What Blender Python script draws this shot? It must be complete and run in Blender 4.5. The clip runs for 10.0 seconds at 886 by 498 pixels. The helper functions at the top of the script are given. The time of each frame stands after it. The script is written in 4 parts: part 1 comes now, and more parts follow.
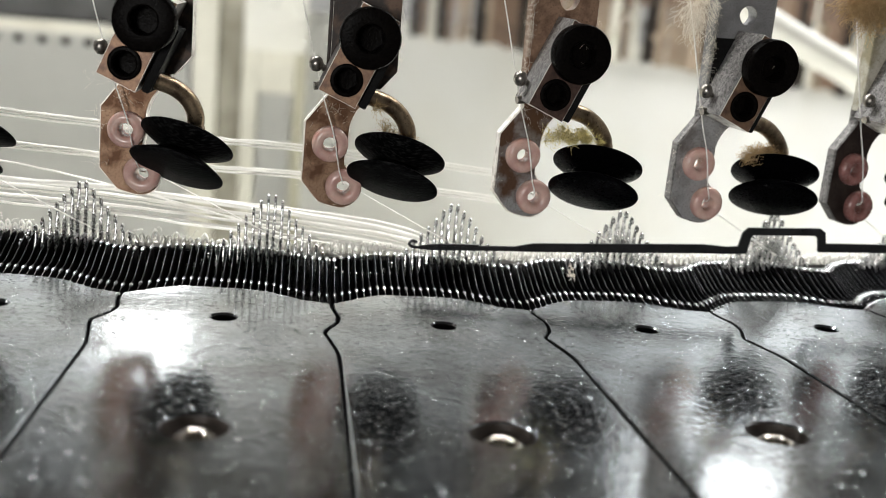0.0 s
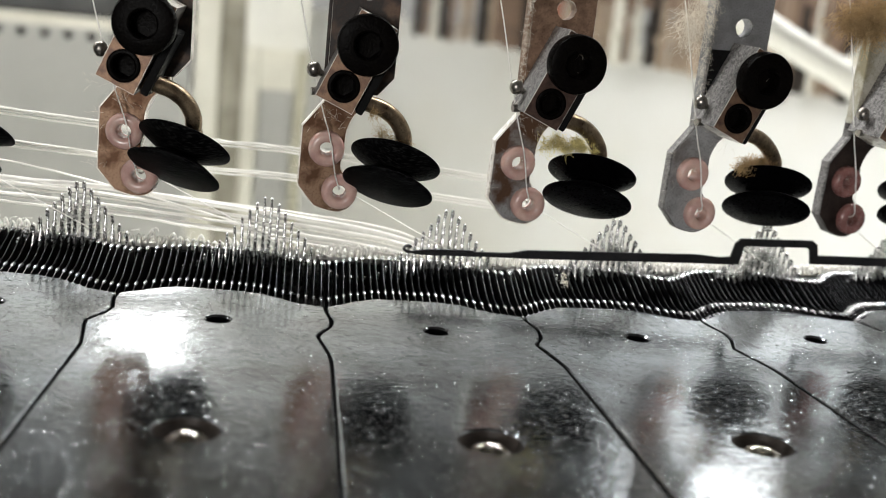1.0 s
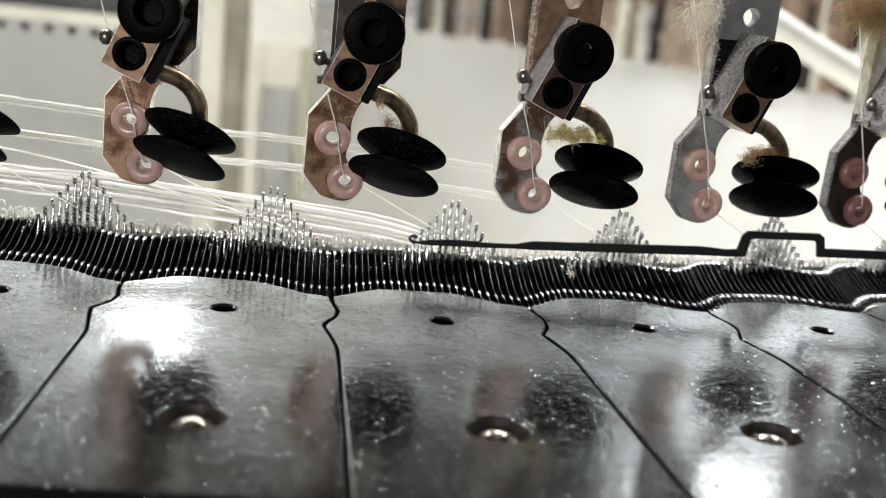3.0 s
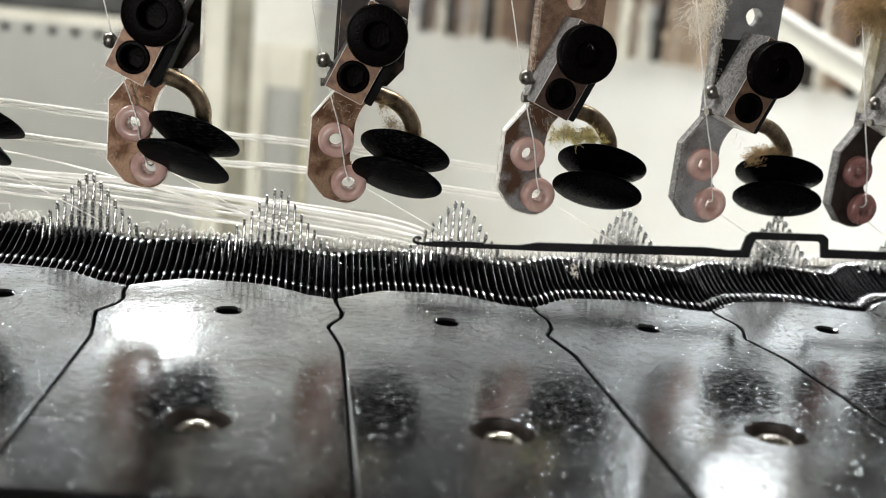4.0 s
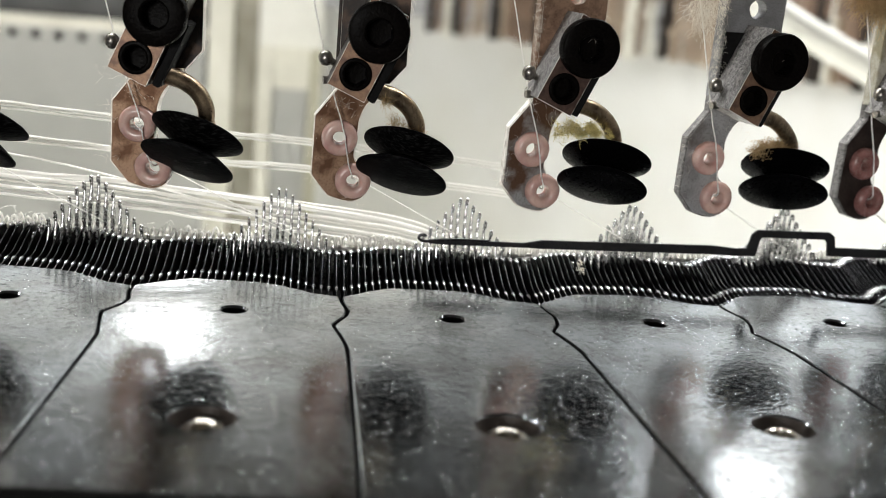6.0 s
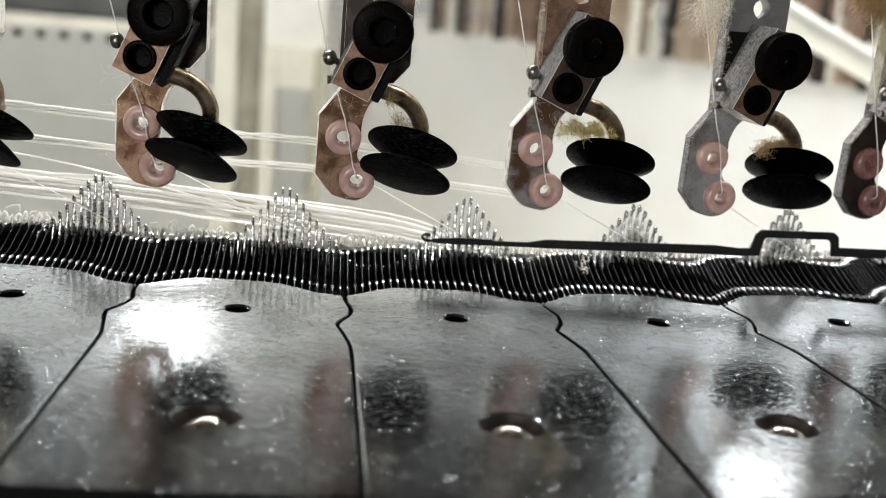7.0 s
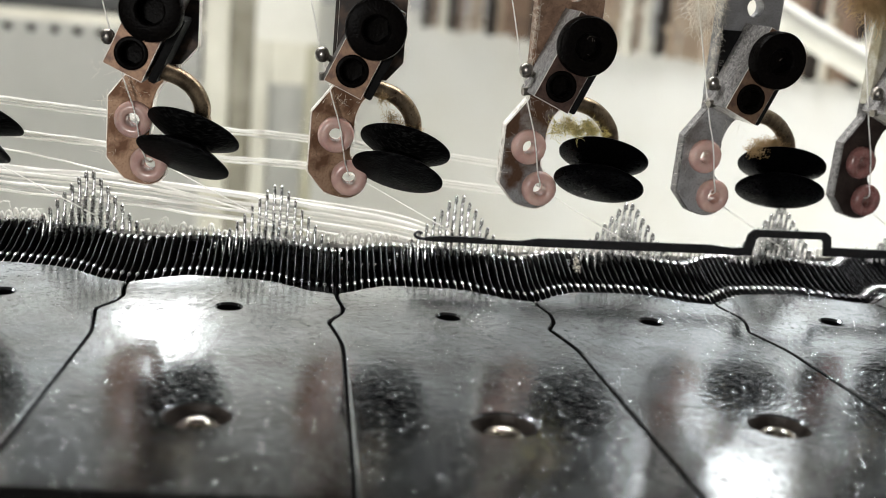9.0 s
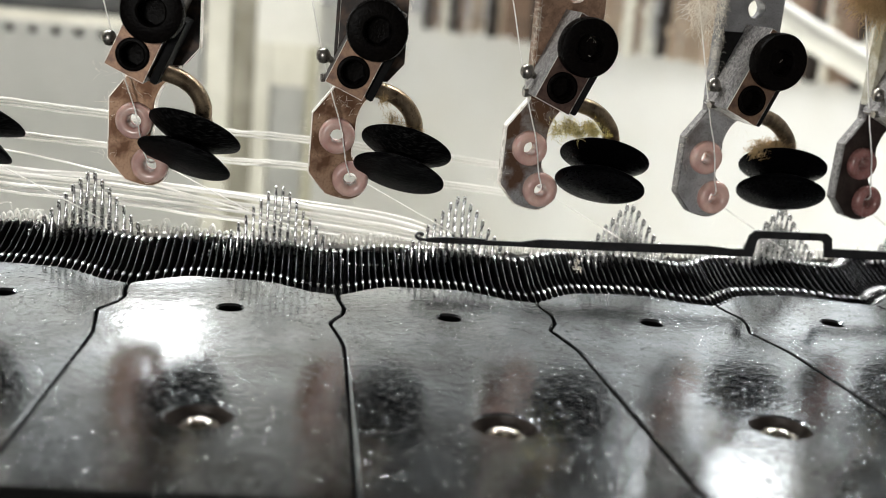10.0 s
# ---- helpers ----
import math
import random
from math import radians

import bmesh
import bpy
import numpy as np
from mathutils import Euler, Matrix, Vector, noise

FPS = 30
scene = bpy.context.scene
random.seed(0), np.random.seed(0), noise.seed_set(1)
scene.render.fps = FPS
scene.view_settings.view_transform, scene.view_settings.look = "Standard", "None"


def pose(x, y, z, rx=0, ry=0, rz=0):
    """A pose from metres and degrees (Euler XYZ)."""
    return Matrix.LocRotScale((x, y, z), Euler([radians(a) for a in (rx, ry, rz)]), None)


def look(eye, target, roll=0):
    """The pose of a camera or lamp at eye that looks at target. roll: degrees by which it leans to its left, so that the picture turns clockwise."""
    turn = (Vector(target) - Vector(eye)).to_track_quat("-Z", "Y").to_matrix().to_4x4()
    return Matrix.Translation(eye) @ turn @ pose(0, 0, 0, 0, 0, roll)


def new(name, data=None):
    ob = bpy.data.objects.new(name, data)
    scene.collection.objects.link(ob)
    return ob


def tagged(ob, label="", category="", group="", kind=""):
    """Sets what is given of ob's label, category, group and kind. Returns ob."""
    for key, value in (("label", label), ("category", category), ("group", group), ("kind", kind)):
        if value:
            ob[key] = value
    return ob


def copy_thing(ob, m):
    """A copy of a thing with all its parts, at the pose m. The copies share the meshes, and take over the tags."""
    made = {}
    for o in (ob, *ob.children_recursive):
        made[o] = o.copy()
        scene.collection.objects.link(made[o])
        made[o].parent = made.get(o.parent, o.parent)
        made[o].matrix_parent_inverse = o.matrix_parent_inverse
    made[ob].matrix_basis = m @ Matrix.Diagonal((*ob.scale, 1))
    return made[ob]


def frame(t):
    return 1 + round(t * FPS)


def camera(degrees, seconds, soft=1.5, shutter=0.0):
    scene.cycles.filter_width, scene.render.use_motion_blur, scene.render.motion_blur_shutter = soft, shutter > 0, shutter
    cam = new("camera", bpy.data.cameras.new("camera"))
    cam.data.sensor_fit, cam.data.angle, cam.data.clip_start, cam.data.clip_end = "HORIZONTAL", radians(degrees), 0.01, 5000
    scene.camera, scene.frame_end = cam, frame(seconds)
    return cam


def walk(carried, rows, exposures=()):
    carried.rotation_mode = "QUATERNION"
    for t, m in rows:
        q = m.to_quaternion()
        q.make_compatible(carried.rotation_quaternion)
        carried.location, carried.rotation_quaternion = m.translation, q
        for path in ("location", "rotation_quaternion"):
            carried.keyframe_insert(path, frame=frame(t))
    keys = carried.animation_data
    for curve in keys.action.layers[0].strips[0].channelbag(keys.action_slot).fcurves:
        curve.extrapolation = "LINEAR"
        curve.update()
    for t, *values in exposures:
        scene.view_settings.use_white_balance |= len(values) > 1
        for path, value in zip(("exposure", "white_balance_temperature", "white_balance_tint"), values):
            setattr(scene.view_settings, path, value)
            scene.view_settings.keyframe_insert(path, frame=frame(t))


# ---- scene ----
MM = 0.001
cam = camera(44.49, 10.0, soft=0.9, shutter=0.3)
cam.data.dof.use_dof = True
cam.data.dof.focus_distance = 0.134
cam.data.dof.aperture_fstop = 25.0

PATH = [  # seconds, eye in millimetres, heading, tilt, roll in degrees
    (0.0, -10.29, -128.36, 40.87, 9.223, -14.329, 5.140),
    (0.5, -10.24, -128.44, 40.88, 9.110, -14.316, 5.105),
    (0.9, -9.80, -129.24, 42.14, 9.081, -14.325, 5.756),
    (1.0, -9.80, -129.24, 42.14, 9.251, -14.425, 6.107),
    (1.3, -10.06, -128.61, 40.56, 9.550, -14.351, 6.337),
    (1.5, -10.06, -128.61, 40.56, 9.400, -14.501, 6.337),
    (2.0, -10.02, -128.90, 40.62, 9.293, -14.549, 6.347),
    (2.5, -10.03, -128.98, 40.76, 9.184, -14.531, 6.296),
    (4.0, -10.02, -129.17, 41.24, 8.859, -14.592, 5.804),
    (4.5, -9.72, -129.15, 40.99, 8.697, -14.619, 5.592),
    (5.0, -9.72, -128.92, 40.71, 8.656, -14.634, 5.305),
    (5.5, -9.59, -128.96, 40.78, 8.520, -14.593, 5.135),
    (7.0, -9.38, -129.22, 40.74, 8.132, -14.631, 4.988),
    (7.5, -9.45, -128.82, 41.40, 8.442, -14.727, 5.398),
    (8.0, -9.40, -128.30, 40.45, 8.778, -14.746, 5.662),
    (8.5, -9.49, -128.47, 40.64, 8.741, -14.811, 5.468),
    (9.0, -9.49, -128.71, 40.95, 8.627, -14.826, 5.308),
    (9.5, -9.39, -128.89, 41.01, 8.515, -14.783, 5.292),
    (10.0, -9.50, -128.81, 40.89, 8.563, -14.740, 5.304),
]


def camera_pose(x, y, z, heading, tilt, roll):
    eye = Vector((x, y, z)) * MM
    h, p = radians(heading), radians(tilt)
    ahead = Vector((math.sin(h) * math.cos(p), math.cos(h) * math.cos(p), math.sin(p)))
    return look(eye, eye + ahead, roll)


walk(cam, [(row[0], camera_pose(*row[1:])) for row in PATH], exposures=[(0.0, 0.12), (0.5, 0.10), (1.0, 0.04), (1.6, 0.10), (4.0, 0.11), (7.4, 0.10), (8.0, 0.04), (8.6, 0.10), (10.0, 0.11)])

# ---- light: a mill hall with ceiling lamps ----
world = bpy.data.worlds.new("hall_air")
world.use_nodes = True
world.node_tree.nodes["Background"].inputs[0].default_value = (0.9, 0.95, 1.0, 1)
world.node_tree.nodes["Background"].inputs[1].default_value = 0.07
scene.world = world


def area_light(name, eye, target, w, h, power, colour):
    data = bpy.data.lights.new(name, "AREA")
    data.shape, data.size, data.size_y, data.energy, data.color = "RECTANGLE", w, h, power, colour
    ob = new(name, data)
    ob.matrix_world = look(eye, target)
    return ob


# ---- the round machine: arcs are told by s along the plate edge and d outwards from it ----
R = 0.37633
PITCH = 0.0254
SEAM = 0.02266
NEEDLES = 26


def spot(s, d, z):
    a = s / R
    return Vector(((R + d) * math.sin(a), R - (R + d) * math.cos(a), z))


def frame_at(s, d, z):
    """x along the ring, y inwards, z up."""
    return Matrix.Translation(spot(s, d, z)) @ Matrix.Rotation(s / R, 4, "Z")


# ---- materials ----
def mat(name, colour, rough=0.5, metal=0.0, **kw):
    """Base colour broken by two scales of noise, in millimetre sizes, with bump."""
    m = bpy.data.materials.new(name)
    m.use_nodes = True
    nt = m.node_tree
    b = nt.nodes["Principled BSDF"]
    b.inputs["Metallic"].default_value = metal
    tc = nt.nodes.new("ShaderNodeTexCoord")
    space = tc.outputs["Object"]
    if kw.get("stretch"):
        mp = nt.nodes.new("ShaderNodeMapping")
        mp.inputs["Scale"].default_value = kw["stretch"]
        nt.links.new(space, mp.inputs["Vector"])
        space = mp.outputs["Vector"]

    def tex(size, detail=4.0):
        n = nt.nodes.new("ShaderNodeTexNoise")
        n.inputs["Scale"].default_value = 1.0 / (size * MM)
        n.inputs["Detail"].default_value = detail
        nt.links.new(space, n.inputs["Vector"])
        return n.outputs["Fac"]

    def ramp(src, a, b_, lo, hi):
        r = nt.nodes.new("ShaderNodeMapRange")
        r.inputs["From Min"].default_value, r.inputs["From Max"].default_value = a, b_
        r.inputs["To Min"].default_value, r.inputs["To Max"].default_value = lo, hi
        nt.links.new(src, r.inputs["Value"])
        return r.outputs["Result"]

    big, small = tex(kw.get("big", 6.0)), tex(kw.get("small", 0.5))
    second = kw.get("second", tuple(c * 0.55 for c in colour))
    mix = nt.nodes.new("ShaderNodeMix")
    mix.data_type = "RGBA"
    mix.inputs["A"].default_value = (*colour, 1)
    mix.inputs["B"].default_value = (*second, 1)
    nt.links.new(ramp(big, kw.get("lo", 0.4), kw.get("hi", 0.7), 0, 1), mix.inputs["Factor"])
    mix2 = nt.nodes.new("ShaderNodeMix")
    mix2.data_type = "RGBA"
    mix2.inputs["B"].default_value = (*kw.get("third", tuple(c * 0.7 for c in second)), 1)
    nt.links.new(mix.outputs["Result"], mix2.inputs["A"])
    nt.links.new(ramp(small, 0.5, 0.75, 0, kw.get("grain", 0.6)), mix2.inputs["Factor"])
    nt.links.new(mix2.outputs["Result"], b.inputs["Base Color"])
    nt.links.new(ramp(small, 0.3, 0.7, max(rough - kw.get("spread", 0.1), 0.02), min(rough + kw.get("spread", 0.1), 1)), b.inputs["Roughness"])
    if kw.get("bump", 0.3) > 0:
        bp = nt.nodes.new("ShaderNodeBump")
        bp.inputs["Strength"].default_value = kw.get("bump", 0.3)
        bp.inputs["Distance"].default_value = kw.get("depth", 0.05) * MM
        nt.links.new(small, bp.inputs["Height"])
        nt.links.new(bp.outputs["Normal"], b.inputs["Normal"])
    if kw.get("glow"):
        b.inputs["Emission Color"].default_value = (*colour, 1)
        b.inputs["Emission Strength"].default_value = kw["glow"]
    if kw.get("sss"):
        b.inputs["Subsurface Weight"].default_value = kw["sss"]
        b.inputs["Subsurface Radius"].default_value = (0.001, 0.0006, 0.0005)
        b.inputs["Subsurface Scale"].default_value = 0.6
    b.inputs["Specular IOR Level"].default_value = kw.get("spec", 0.5)
    if kw.get("through"):
        thin = nt.nodes.new("ShaderNodeBsdfTranslucent")
        thin.inputs["Color"].default_value = (*colour, 1)
        both = nt.nodes.new("ShaderNodeMixShader")
        both.inputs["Fac"].default_value = kw["through"]
        nt.links.new(b.outputs["BSDF"], both.inputs[1])
        nt.links.new(thin.outputs["BSDF"], both.inputs[2])
        nt.links.new(both.outputs["Shader"], nt.nodes["Material Output"].inputs["Surface"])
    return m


def oily_steel():
    """Worn, oiled plate: dark polished steel with fine pits and short scuffs."""
    m = mat("oiled_plate_steel", (0.525, 0.565, 0.595), 0.15, 1.0, big=9.0, small=0.9, grain=0.35, bump=0.0, second=(0.33, 0.345, 0.35), spread=0.04)
    nt = m.node_tree
    b = nt.nodes["Principled BSDF"]
    tc = nt.nodes.new("ShaderNodeTexCoord")
    heights = []
    for kind, size, scale, lo, hi in (("dots", 0.75, (1.0, 1.0, 1.0), 0.0, 0.20), ("dots", 1.3, (0.55, 1.3, 1.0), 0.0, 0.13), ("noise", 0.35, (1.0, 1.0, 1.0), 0.3, 0.7), ("noise", 5.0, (1.0, 1.0, 1.0), 0.2, 0.8), ("noise", 1.1, (0.8, 1.1, 1.0), 0.5, 0.68)):
        mp = nt.nodes.new("ShaderNodeMapping")
        mp.inputs["Scale"].default_value = scale
        mp.inputs["Location"].default_value = (size * 0.013, 0, 0)
        nt.links.new(tc.outputs["Object"], mp.inputs["Vector"])
        n = nt.nodes.new("ShaderNodeTexNoise" if kind == "noise" else "ShaderNodeTexVoronoi")
        if kind == "dots":
            n.voronoi_dimensions = "2D"
        n.inputs["Scale"].default_value = 1.0 / (size * MM)
        nt.links.new(mp.outputs["Vector"], n.inputs["Vector"])
        r = nt.nodes.new("ShaderNodeMapRange")
        r.inputs["From Min"].default_value, r.inputs["From Max"].default_value = lo, hi
        nt.links.new(n.outputs["Fac" if kind == "noise" else "Distance"], r.inputs["Value"])
        heights.append(r.outputs["Result"])
    last = None
    for h, strength, depth in zip(heights, (0.18, 0.24, 0.025, 0.06, 0.24), (0.03, 0.05, 0.02, 0.15, 0.03)):
        bp = nt.nodes.new("ShaderNodeBump")
        bp.inputs["Strength"].default_value, bp.inputs["Distance"].default_value = strength, depth * MM
        nt.links.new(h, bp.inputs["Height"])
        if last:
            nt.links.new(last, bp.inputs["Normal"])
        last = bp.outputs["Normal"]
    nt.links.new(last, b.inputs["Normal"])
    # sparse raised specks for glints, a little of the glint painted into the colour
    specks = None
    for size, scale, reach, share in ((0.9, (0.9, 1.2, 1.0), 0.22, 0.26), (0.5, (1.2, 0.9, 1.0), 0.26, 0.20), (2.6, (1.0, 1.3, 1.0), 0.09, 0.5)):
        mp = nt.nodes.new("ShaderNodeMapping")
        mp.inputs["Scale"].default_value = scale
        mp.inputs["Location"].default_value = (size, size * 2, 0)
        nt.links.new(tc.outputs["Object"], mp.inputs["Vector"])
        bend = nt.nodes.new("ShaderNodeTexNoise")
        bend.inputs["Scale"].default_value = 4000.0
        nt.links.new(mp.outputs["Vector"], bend.inputs["Vector"])
        shift = nt.nodes.new("ShaderNodeVectorMath")
        shift.operation = "MULTIPLY_ADD"
        shift.inputs[1].default_value = (size * 0.0003,) * 3
        nt.links.new(bend.outputs["Color"], shift.inputs[0])
        nt.links.new(mp.outputs["Vector"], shift.inputs[2])
        v = nt.nodes.new("ShaderNodeTexVoronoi")
        v.voronoi_dimensions = "2D"
        v.inputs["Scale"].default_value = 1.0 / (size * MM)
        nt.links.new(shift.outputs["Vector"], v.inputs["Vector"])
        near = nt.nodes.new("ShaderNodeMapRange")
        near.inputs["From Min"].default_value, near.inputs["From Max"].default_value = reach, reach * 0.5
        nt.links.new(v.outputs["Distance"], near.inputs["Value"])
        pick = nt.nodes.new("ShaderNodeMath")
        pick.operation = "LESS_THAN"
        pick.inputs[1].default_value = share
        nt.links.new(v.outputs["Color"], pick.inputs[0])
        both = nt.nodes.new("ShaderNodeMath")
        both.operation = "MULTIPLY"
        nt.links.new(near.outputs["Result"], both.inputs[0])
        nt.links.new(pick.outputs["Value"], both.inputs[1])
        if specks is None:
            specks = both.outputs["Value"]
        else:
            top = nt.nodes.new("ShaderNodeMath")
            top.operation = "MAXIMUM"
            nt.links.new(specks, top.inputs[0])
            nt.links.new(both.outputs["Value"], top.inputs[1])
            specks = top.outputs["Value"]
    # the specks lie in patches
    patch = nt.nodes.new("ShaderNodeTexNoise")
    patch.inputs["Scale"].default_value = 1.0 / (11.0 * MM)
    nt.links.new(tc.outputs["Object"], patch.inputs["Vector"])
    cut = nt.nodes.new("ShaderNodeMapRange")
    cut.inputs["From Min"].default_value, cut.inputs["From Max"].default_value = 0.34, 0.50
    nt.links.new(patch.outputs["Fac"], cut.inputs["Value"])
    patched = nt.nodes.new("ShaderNodeMath")
    patched.operation = "MULTIPLY"
    nt.links.new(specks, patched.inputs[0])
    nt.links.new(cut.outputs["Result"], patched.inputs[1])
    specks = patched.outputs["Value"]
    glint_bump = nt.nodes.new("ShaderNodeBump")
    glint_bump.inputs["Strength"].default_value, glint_bump.inputs["Distance"].default_value = 0.75, 0.06 * MM
    nt.links.new(specks, glint_bump.inputs["Height"])
    nt.links.new(last, glint_bump.inputs["Normal"])
    nt.links.new(glint_bump.outputs["Normal"], b.inputs["Normal"])
    thin = nt.nodes.new("ShaderNodeMath")
    thin.operation = "MULTIPLY"
    thin.inputs[1].default_value = 0.10
    nt.links.new(specks, thin.inputs[0])
    old = b.inputs["Base Color"].links[0].from_socket
    mix = nt.nodes.new("ShaderNodeMix")
    mix.data_type = "RGBA"
    mix.inputs["B"].default_value = (0.82, 0.82, 0.80, 1)
    nt.links.new(old, mix.inputs["A"])
    nt.links.new(thin.outputs["Value"], mix.inputs["Factor"])
    nt.links.new(mix.outputs["Result"], b.inputs["Base Color"])
    bare = nt.nodes.new("ShaderNodeMath")
    bare.operation = "SUBTRACT"
    bare.inputs[0].default_value = 1.0
    part_dull = nt.nodes.new("ShaderNodeMath")
    part_dull.operation = "MULTIPLY"
    part_dull.inputs[1].default_value = 0.14
    nt.links.new(thin.outputs["Value"], part_dull.inputs[0])
    nt.links.new(part_dull.outputs["Value"], bare.inputs[1])
    nt.links.new(bare.outputs["Value"], b.inputs["Metallic"])
    gloss = b.inputs["Roughness"].links[0].from_socket
    rougher = nt.nodes.new("ShaderNodeMath")
    rougher.operation = "MULTIPLY_ADD"
    rougher.inputs[1].default_value = 0.4
    nt.links.new(thin.outputs["Value"], rougher.inputs[0])
    nt.links.new(gloss, rougher.inputs[2])
    nt.links.new(rougher.outputs["Value"], b.inputs["Roughness"])
    return m


# pale edges: rubbed metal, with the lit bevel's brightness put into the colour
RUBBED_LIT = mat("rubbed_and_lit_edge", (0.85, 0.82, 0.76), 0.4, 0.2, big=1.2, small=0.2, lo=0.5, hi=0.72, second=(0.22, 0.16, 0.12), bump=0.3)
STEEL_PLATE = oily_steel()
KNOB_STEEL = mat("worn_knob_steel", (0.36, 0.33, 0.29), 0.34, 1.0, big=0.6, small=0.2, second=(0.2, 0.19, 0.18), bump=0.2)
SCREW_STEEL = mat("worn_screw_steel", (0.62, 0.60, 0.56), 0.16, 1.0, big=0.7, small=0.25, second=(0.30, 0.25, 0.19), bump=0.5, depth=0.08)
# sinker tones carry light: near-black shaded sides, dim ridge, pale glints
SINKER_STEEL = mat("shaded_sinker_steel", (0.004, 0.004, 0.0045), 0.5, 1.0, big=2.0, small=0.25, bump=0.15)
DIM_EDGE = mat("dim_sinker_edge", (0.03, 0.03, 0.032), 0.3, 1.0, big=2.0, small=0.25, bump=0.15)
GLINT_EDGE = mat("glint_sinker_edge", (0.86, 0.86, 0.87), 0.24, 1.0, big=2.0, small=0.25, bump=0.1)
NEEDLE_STEEL = mat("needle_steel", (0.66, 0.66, 0.65), 0.27, 1.0, big=3.0, small=0.3, bump=0.1)
BLACK_NEEDLE = mat("blued_needle_steel", (0.03, 0.03, 0.032), 0.35, 0.6, big=3.0, small=0.3, bump=0.1)
COPPER = mat("tarnished_copper_brown_steel", (0.30, 0.19, 0.13), 0.38, 0.7, big=1.6, small=0.25, second=(0.12, 0.07, 0.045), bump=0.35, depth=0.06)
GREY_STEEL = mat("dull_grey_steel", (0.33, 0.33, 0.34), 0.45, 0.8, big=3.0, small=0.2, second=(0.2, 0.2, 0.2), bump=0.45, depth=0.05)
BROWN_PLATE = mat("rust_stained_guide_plate", (0.20, 0.125, 0.08), 0.45, 0.75, big=2.6, small=0.3, lo=0.42, hi=0.58, second=(0.07, 0.032, 0.015), bump=0.3, depth=0.05)
BLACK_SCREW = mat("black_oxide_screw", (0.002, 0.0016, 0.0015), 0.32, 0.0, big=1.1, small=0.3, bump=0.7, depth=0.07, spec=0.02, second=(0.003, 0.0024, 0.002), third=(0.012, 0.010, 0.009), grain=0.3)
BLACK_DISC = mat("black_lacquered_disc", (0.0012, 0.0012, 0.0014), 0.3, 0.0, big=3.0, small=0.3, bump=0.5, depth=0.04, spec=0.015)
DUSTY_DISC = mat("black_lacquer_with_dust", (0.0015, 0.0015, 0.0016), 0.42, 0.0, big=1.2, small=0.35, lo=0.5, hi=0.75, second=(0.006, 0.006, 0.006), third=(0.04, 0.04, 0.039), grain=0.45, bump=1.0, depth=0.07, spec=0.008, stretch=(0.45, 1.6, 1.0))
CERAMIC = mat("pink_ceramic", (0.56, 0.385, 0.33), 0.22, 0.0, big=2.0, small=0.4, second=(0.44, 0.26, 0.235), third=(0.27, 0.16, 0.13), bump=0.08, sss=0.3, grain=0.35)
DIRTY_CERAMIC = mat("soiled_pink_ceramic", (0.25, 0.12, 0.11), 0.25, 0.0, big=1.5, small=0.4, second=(0.15, 0.07, 0.06), bump=0.1, sss=0.2, grain=0.4)
ROD_BRASS = mat("worn_brass_rod", (0.34, 0.26, 0.17), 0.35, 0.9, big=1.5, small=0.3, second=(0.13, 0.09, 0.06), bump=0.3)
YARN = mat("white_cotton_yarn", (0.90, 0.89, 0.86), 0.8, 0.0, big=2.0, small=0.15, second=(0.82, 0.81, 0.77), bump=0.5, depth=0.06, grain=0.2, through=0.45)
FABRIC = mat("white_knit_fabric", (0.77, 0.77, 0.742), 0.9, 0.0, big=60.0, small=1.2, second=(0.74, 0.73, 0.68), bump=0.5, depth=0.3, grain=0.25)
LINT_PALE = mat("pale_lint", (0.90, 0.86, 0.78), 0.9, big=2.0, small=0.3, second=(0.74, 0.67, 0.56), through=0.35)
LINT_GREEN = mat("yellow_green_lint", (0.86, 0.76, 0.36), 0.9, big=1.0, small=0.3, second=(0.42, 0.36, 0.12), through=0.4)
LINT_BROWN = mat("brown_lint", (0.60, 0.44, 0.24), 0.9, big=1.0, small=0.3, second=(0.30, 0.20, 0.08), through=0.35)
DARK_BAR = mat("near_black_brown_bar", (0.014, 0.010, 0.008), 0.5, 0.4, big=3.5, small=0.3, lo=0.52, hi=0.66, second=(0.085, 0.05, 0.032), bump=0.45, depth=0.06)
DUSTY_GREY = mat("dusty_grey_steel", (0.20, 0.19, 0.185), 0.6, 0.3, big=0.5, small=0.2, lo=0.4, hi=0.6, second=(0.07, 0.066, 0.063), third=(0.5, 0.49, 0.47), grain=0.7, bump=0.6, depth=0.07)
DARK_PLATE = mat("dark_rusty_guide_plate", (0.05, 0.035, 0.03), 0.4, 0.6, big=2.2, small=0.3, second=(0.02, 0.013, 0.011), bump=0.35, depth=0.05)
PALE_BAR = mat("pale_stained_bar", (0.50, 0.48, 0.41), 0.5, 0.3, big=3.0, small=0.25, lo=0.45, hi=0.65, second=(0.26, 0.23, 0.15), bump=0.4, depth=0.05)
# dark brown bars; also painted shade on block flanks and screw recess walls
DARK_BROWN = mat("dark_brown_steel_and_shade", (0.035, 0.026, 0.02), 0.5, 0.3, big=2.0, small=0.25, bump=0.4)
BLOCK_COPPER = mat("dark_copper_clamp", (0.23, 0.14, 0.088), 0.45, 0.6, big=0.8, small=0.16, second=(0.11, 0.065, 0.05), bump=0.5, depth=0.06)
MIXED_PLATE = mat("grey_plate_with_rust", (0.38, 0.375, 0.37), 0.4, 0.8, big=5.0, small=0.3, lo=0.46, hi=0.60, second=(0.12, 0.065, 0.04), bump=0.3, depth=0.05)
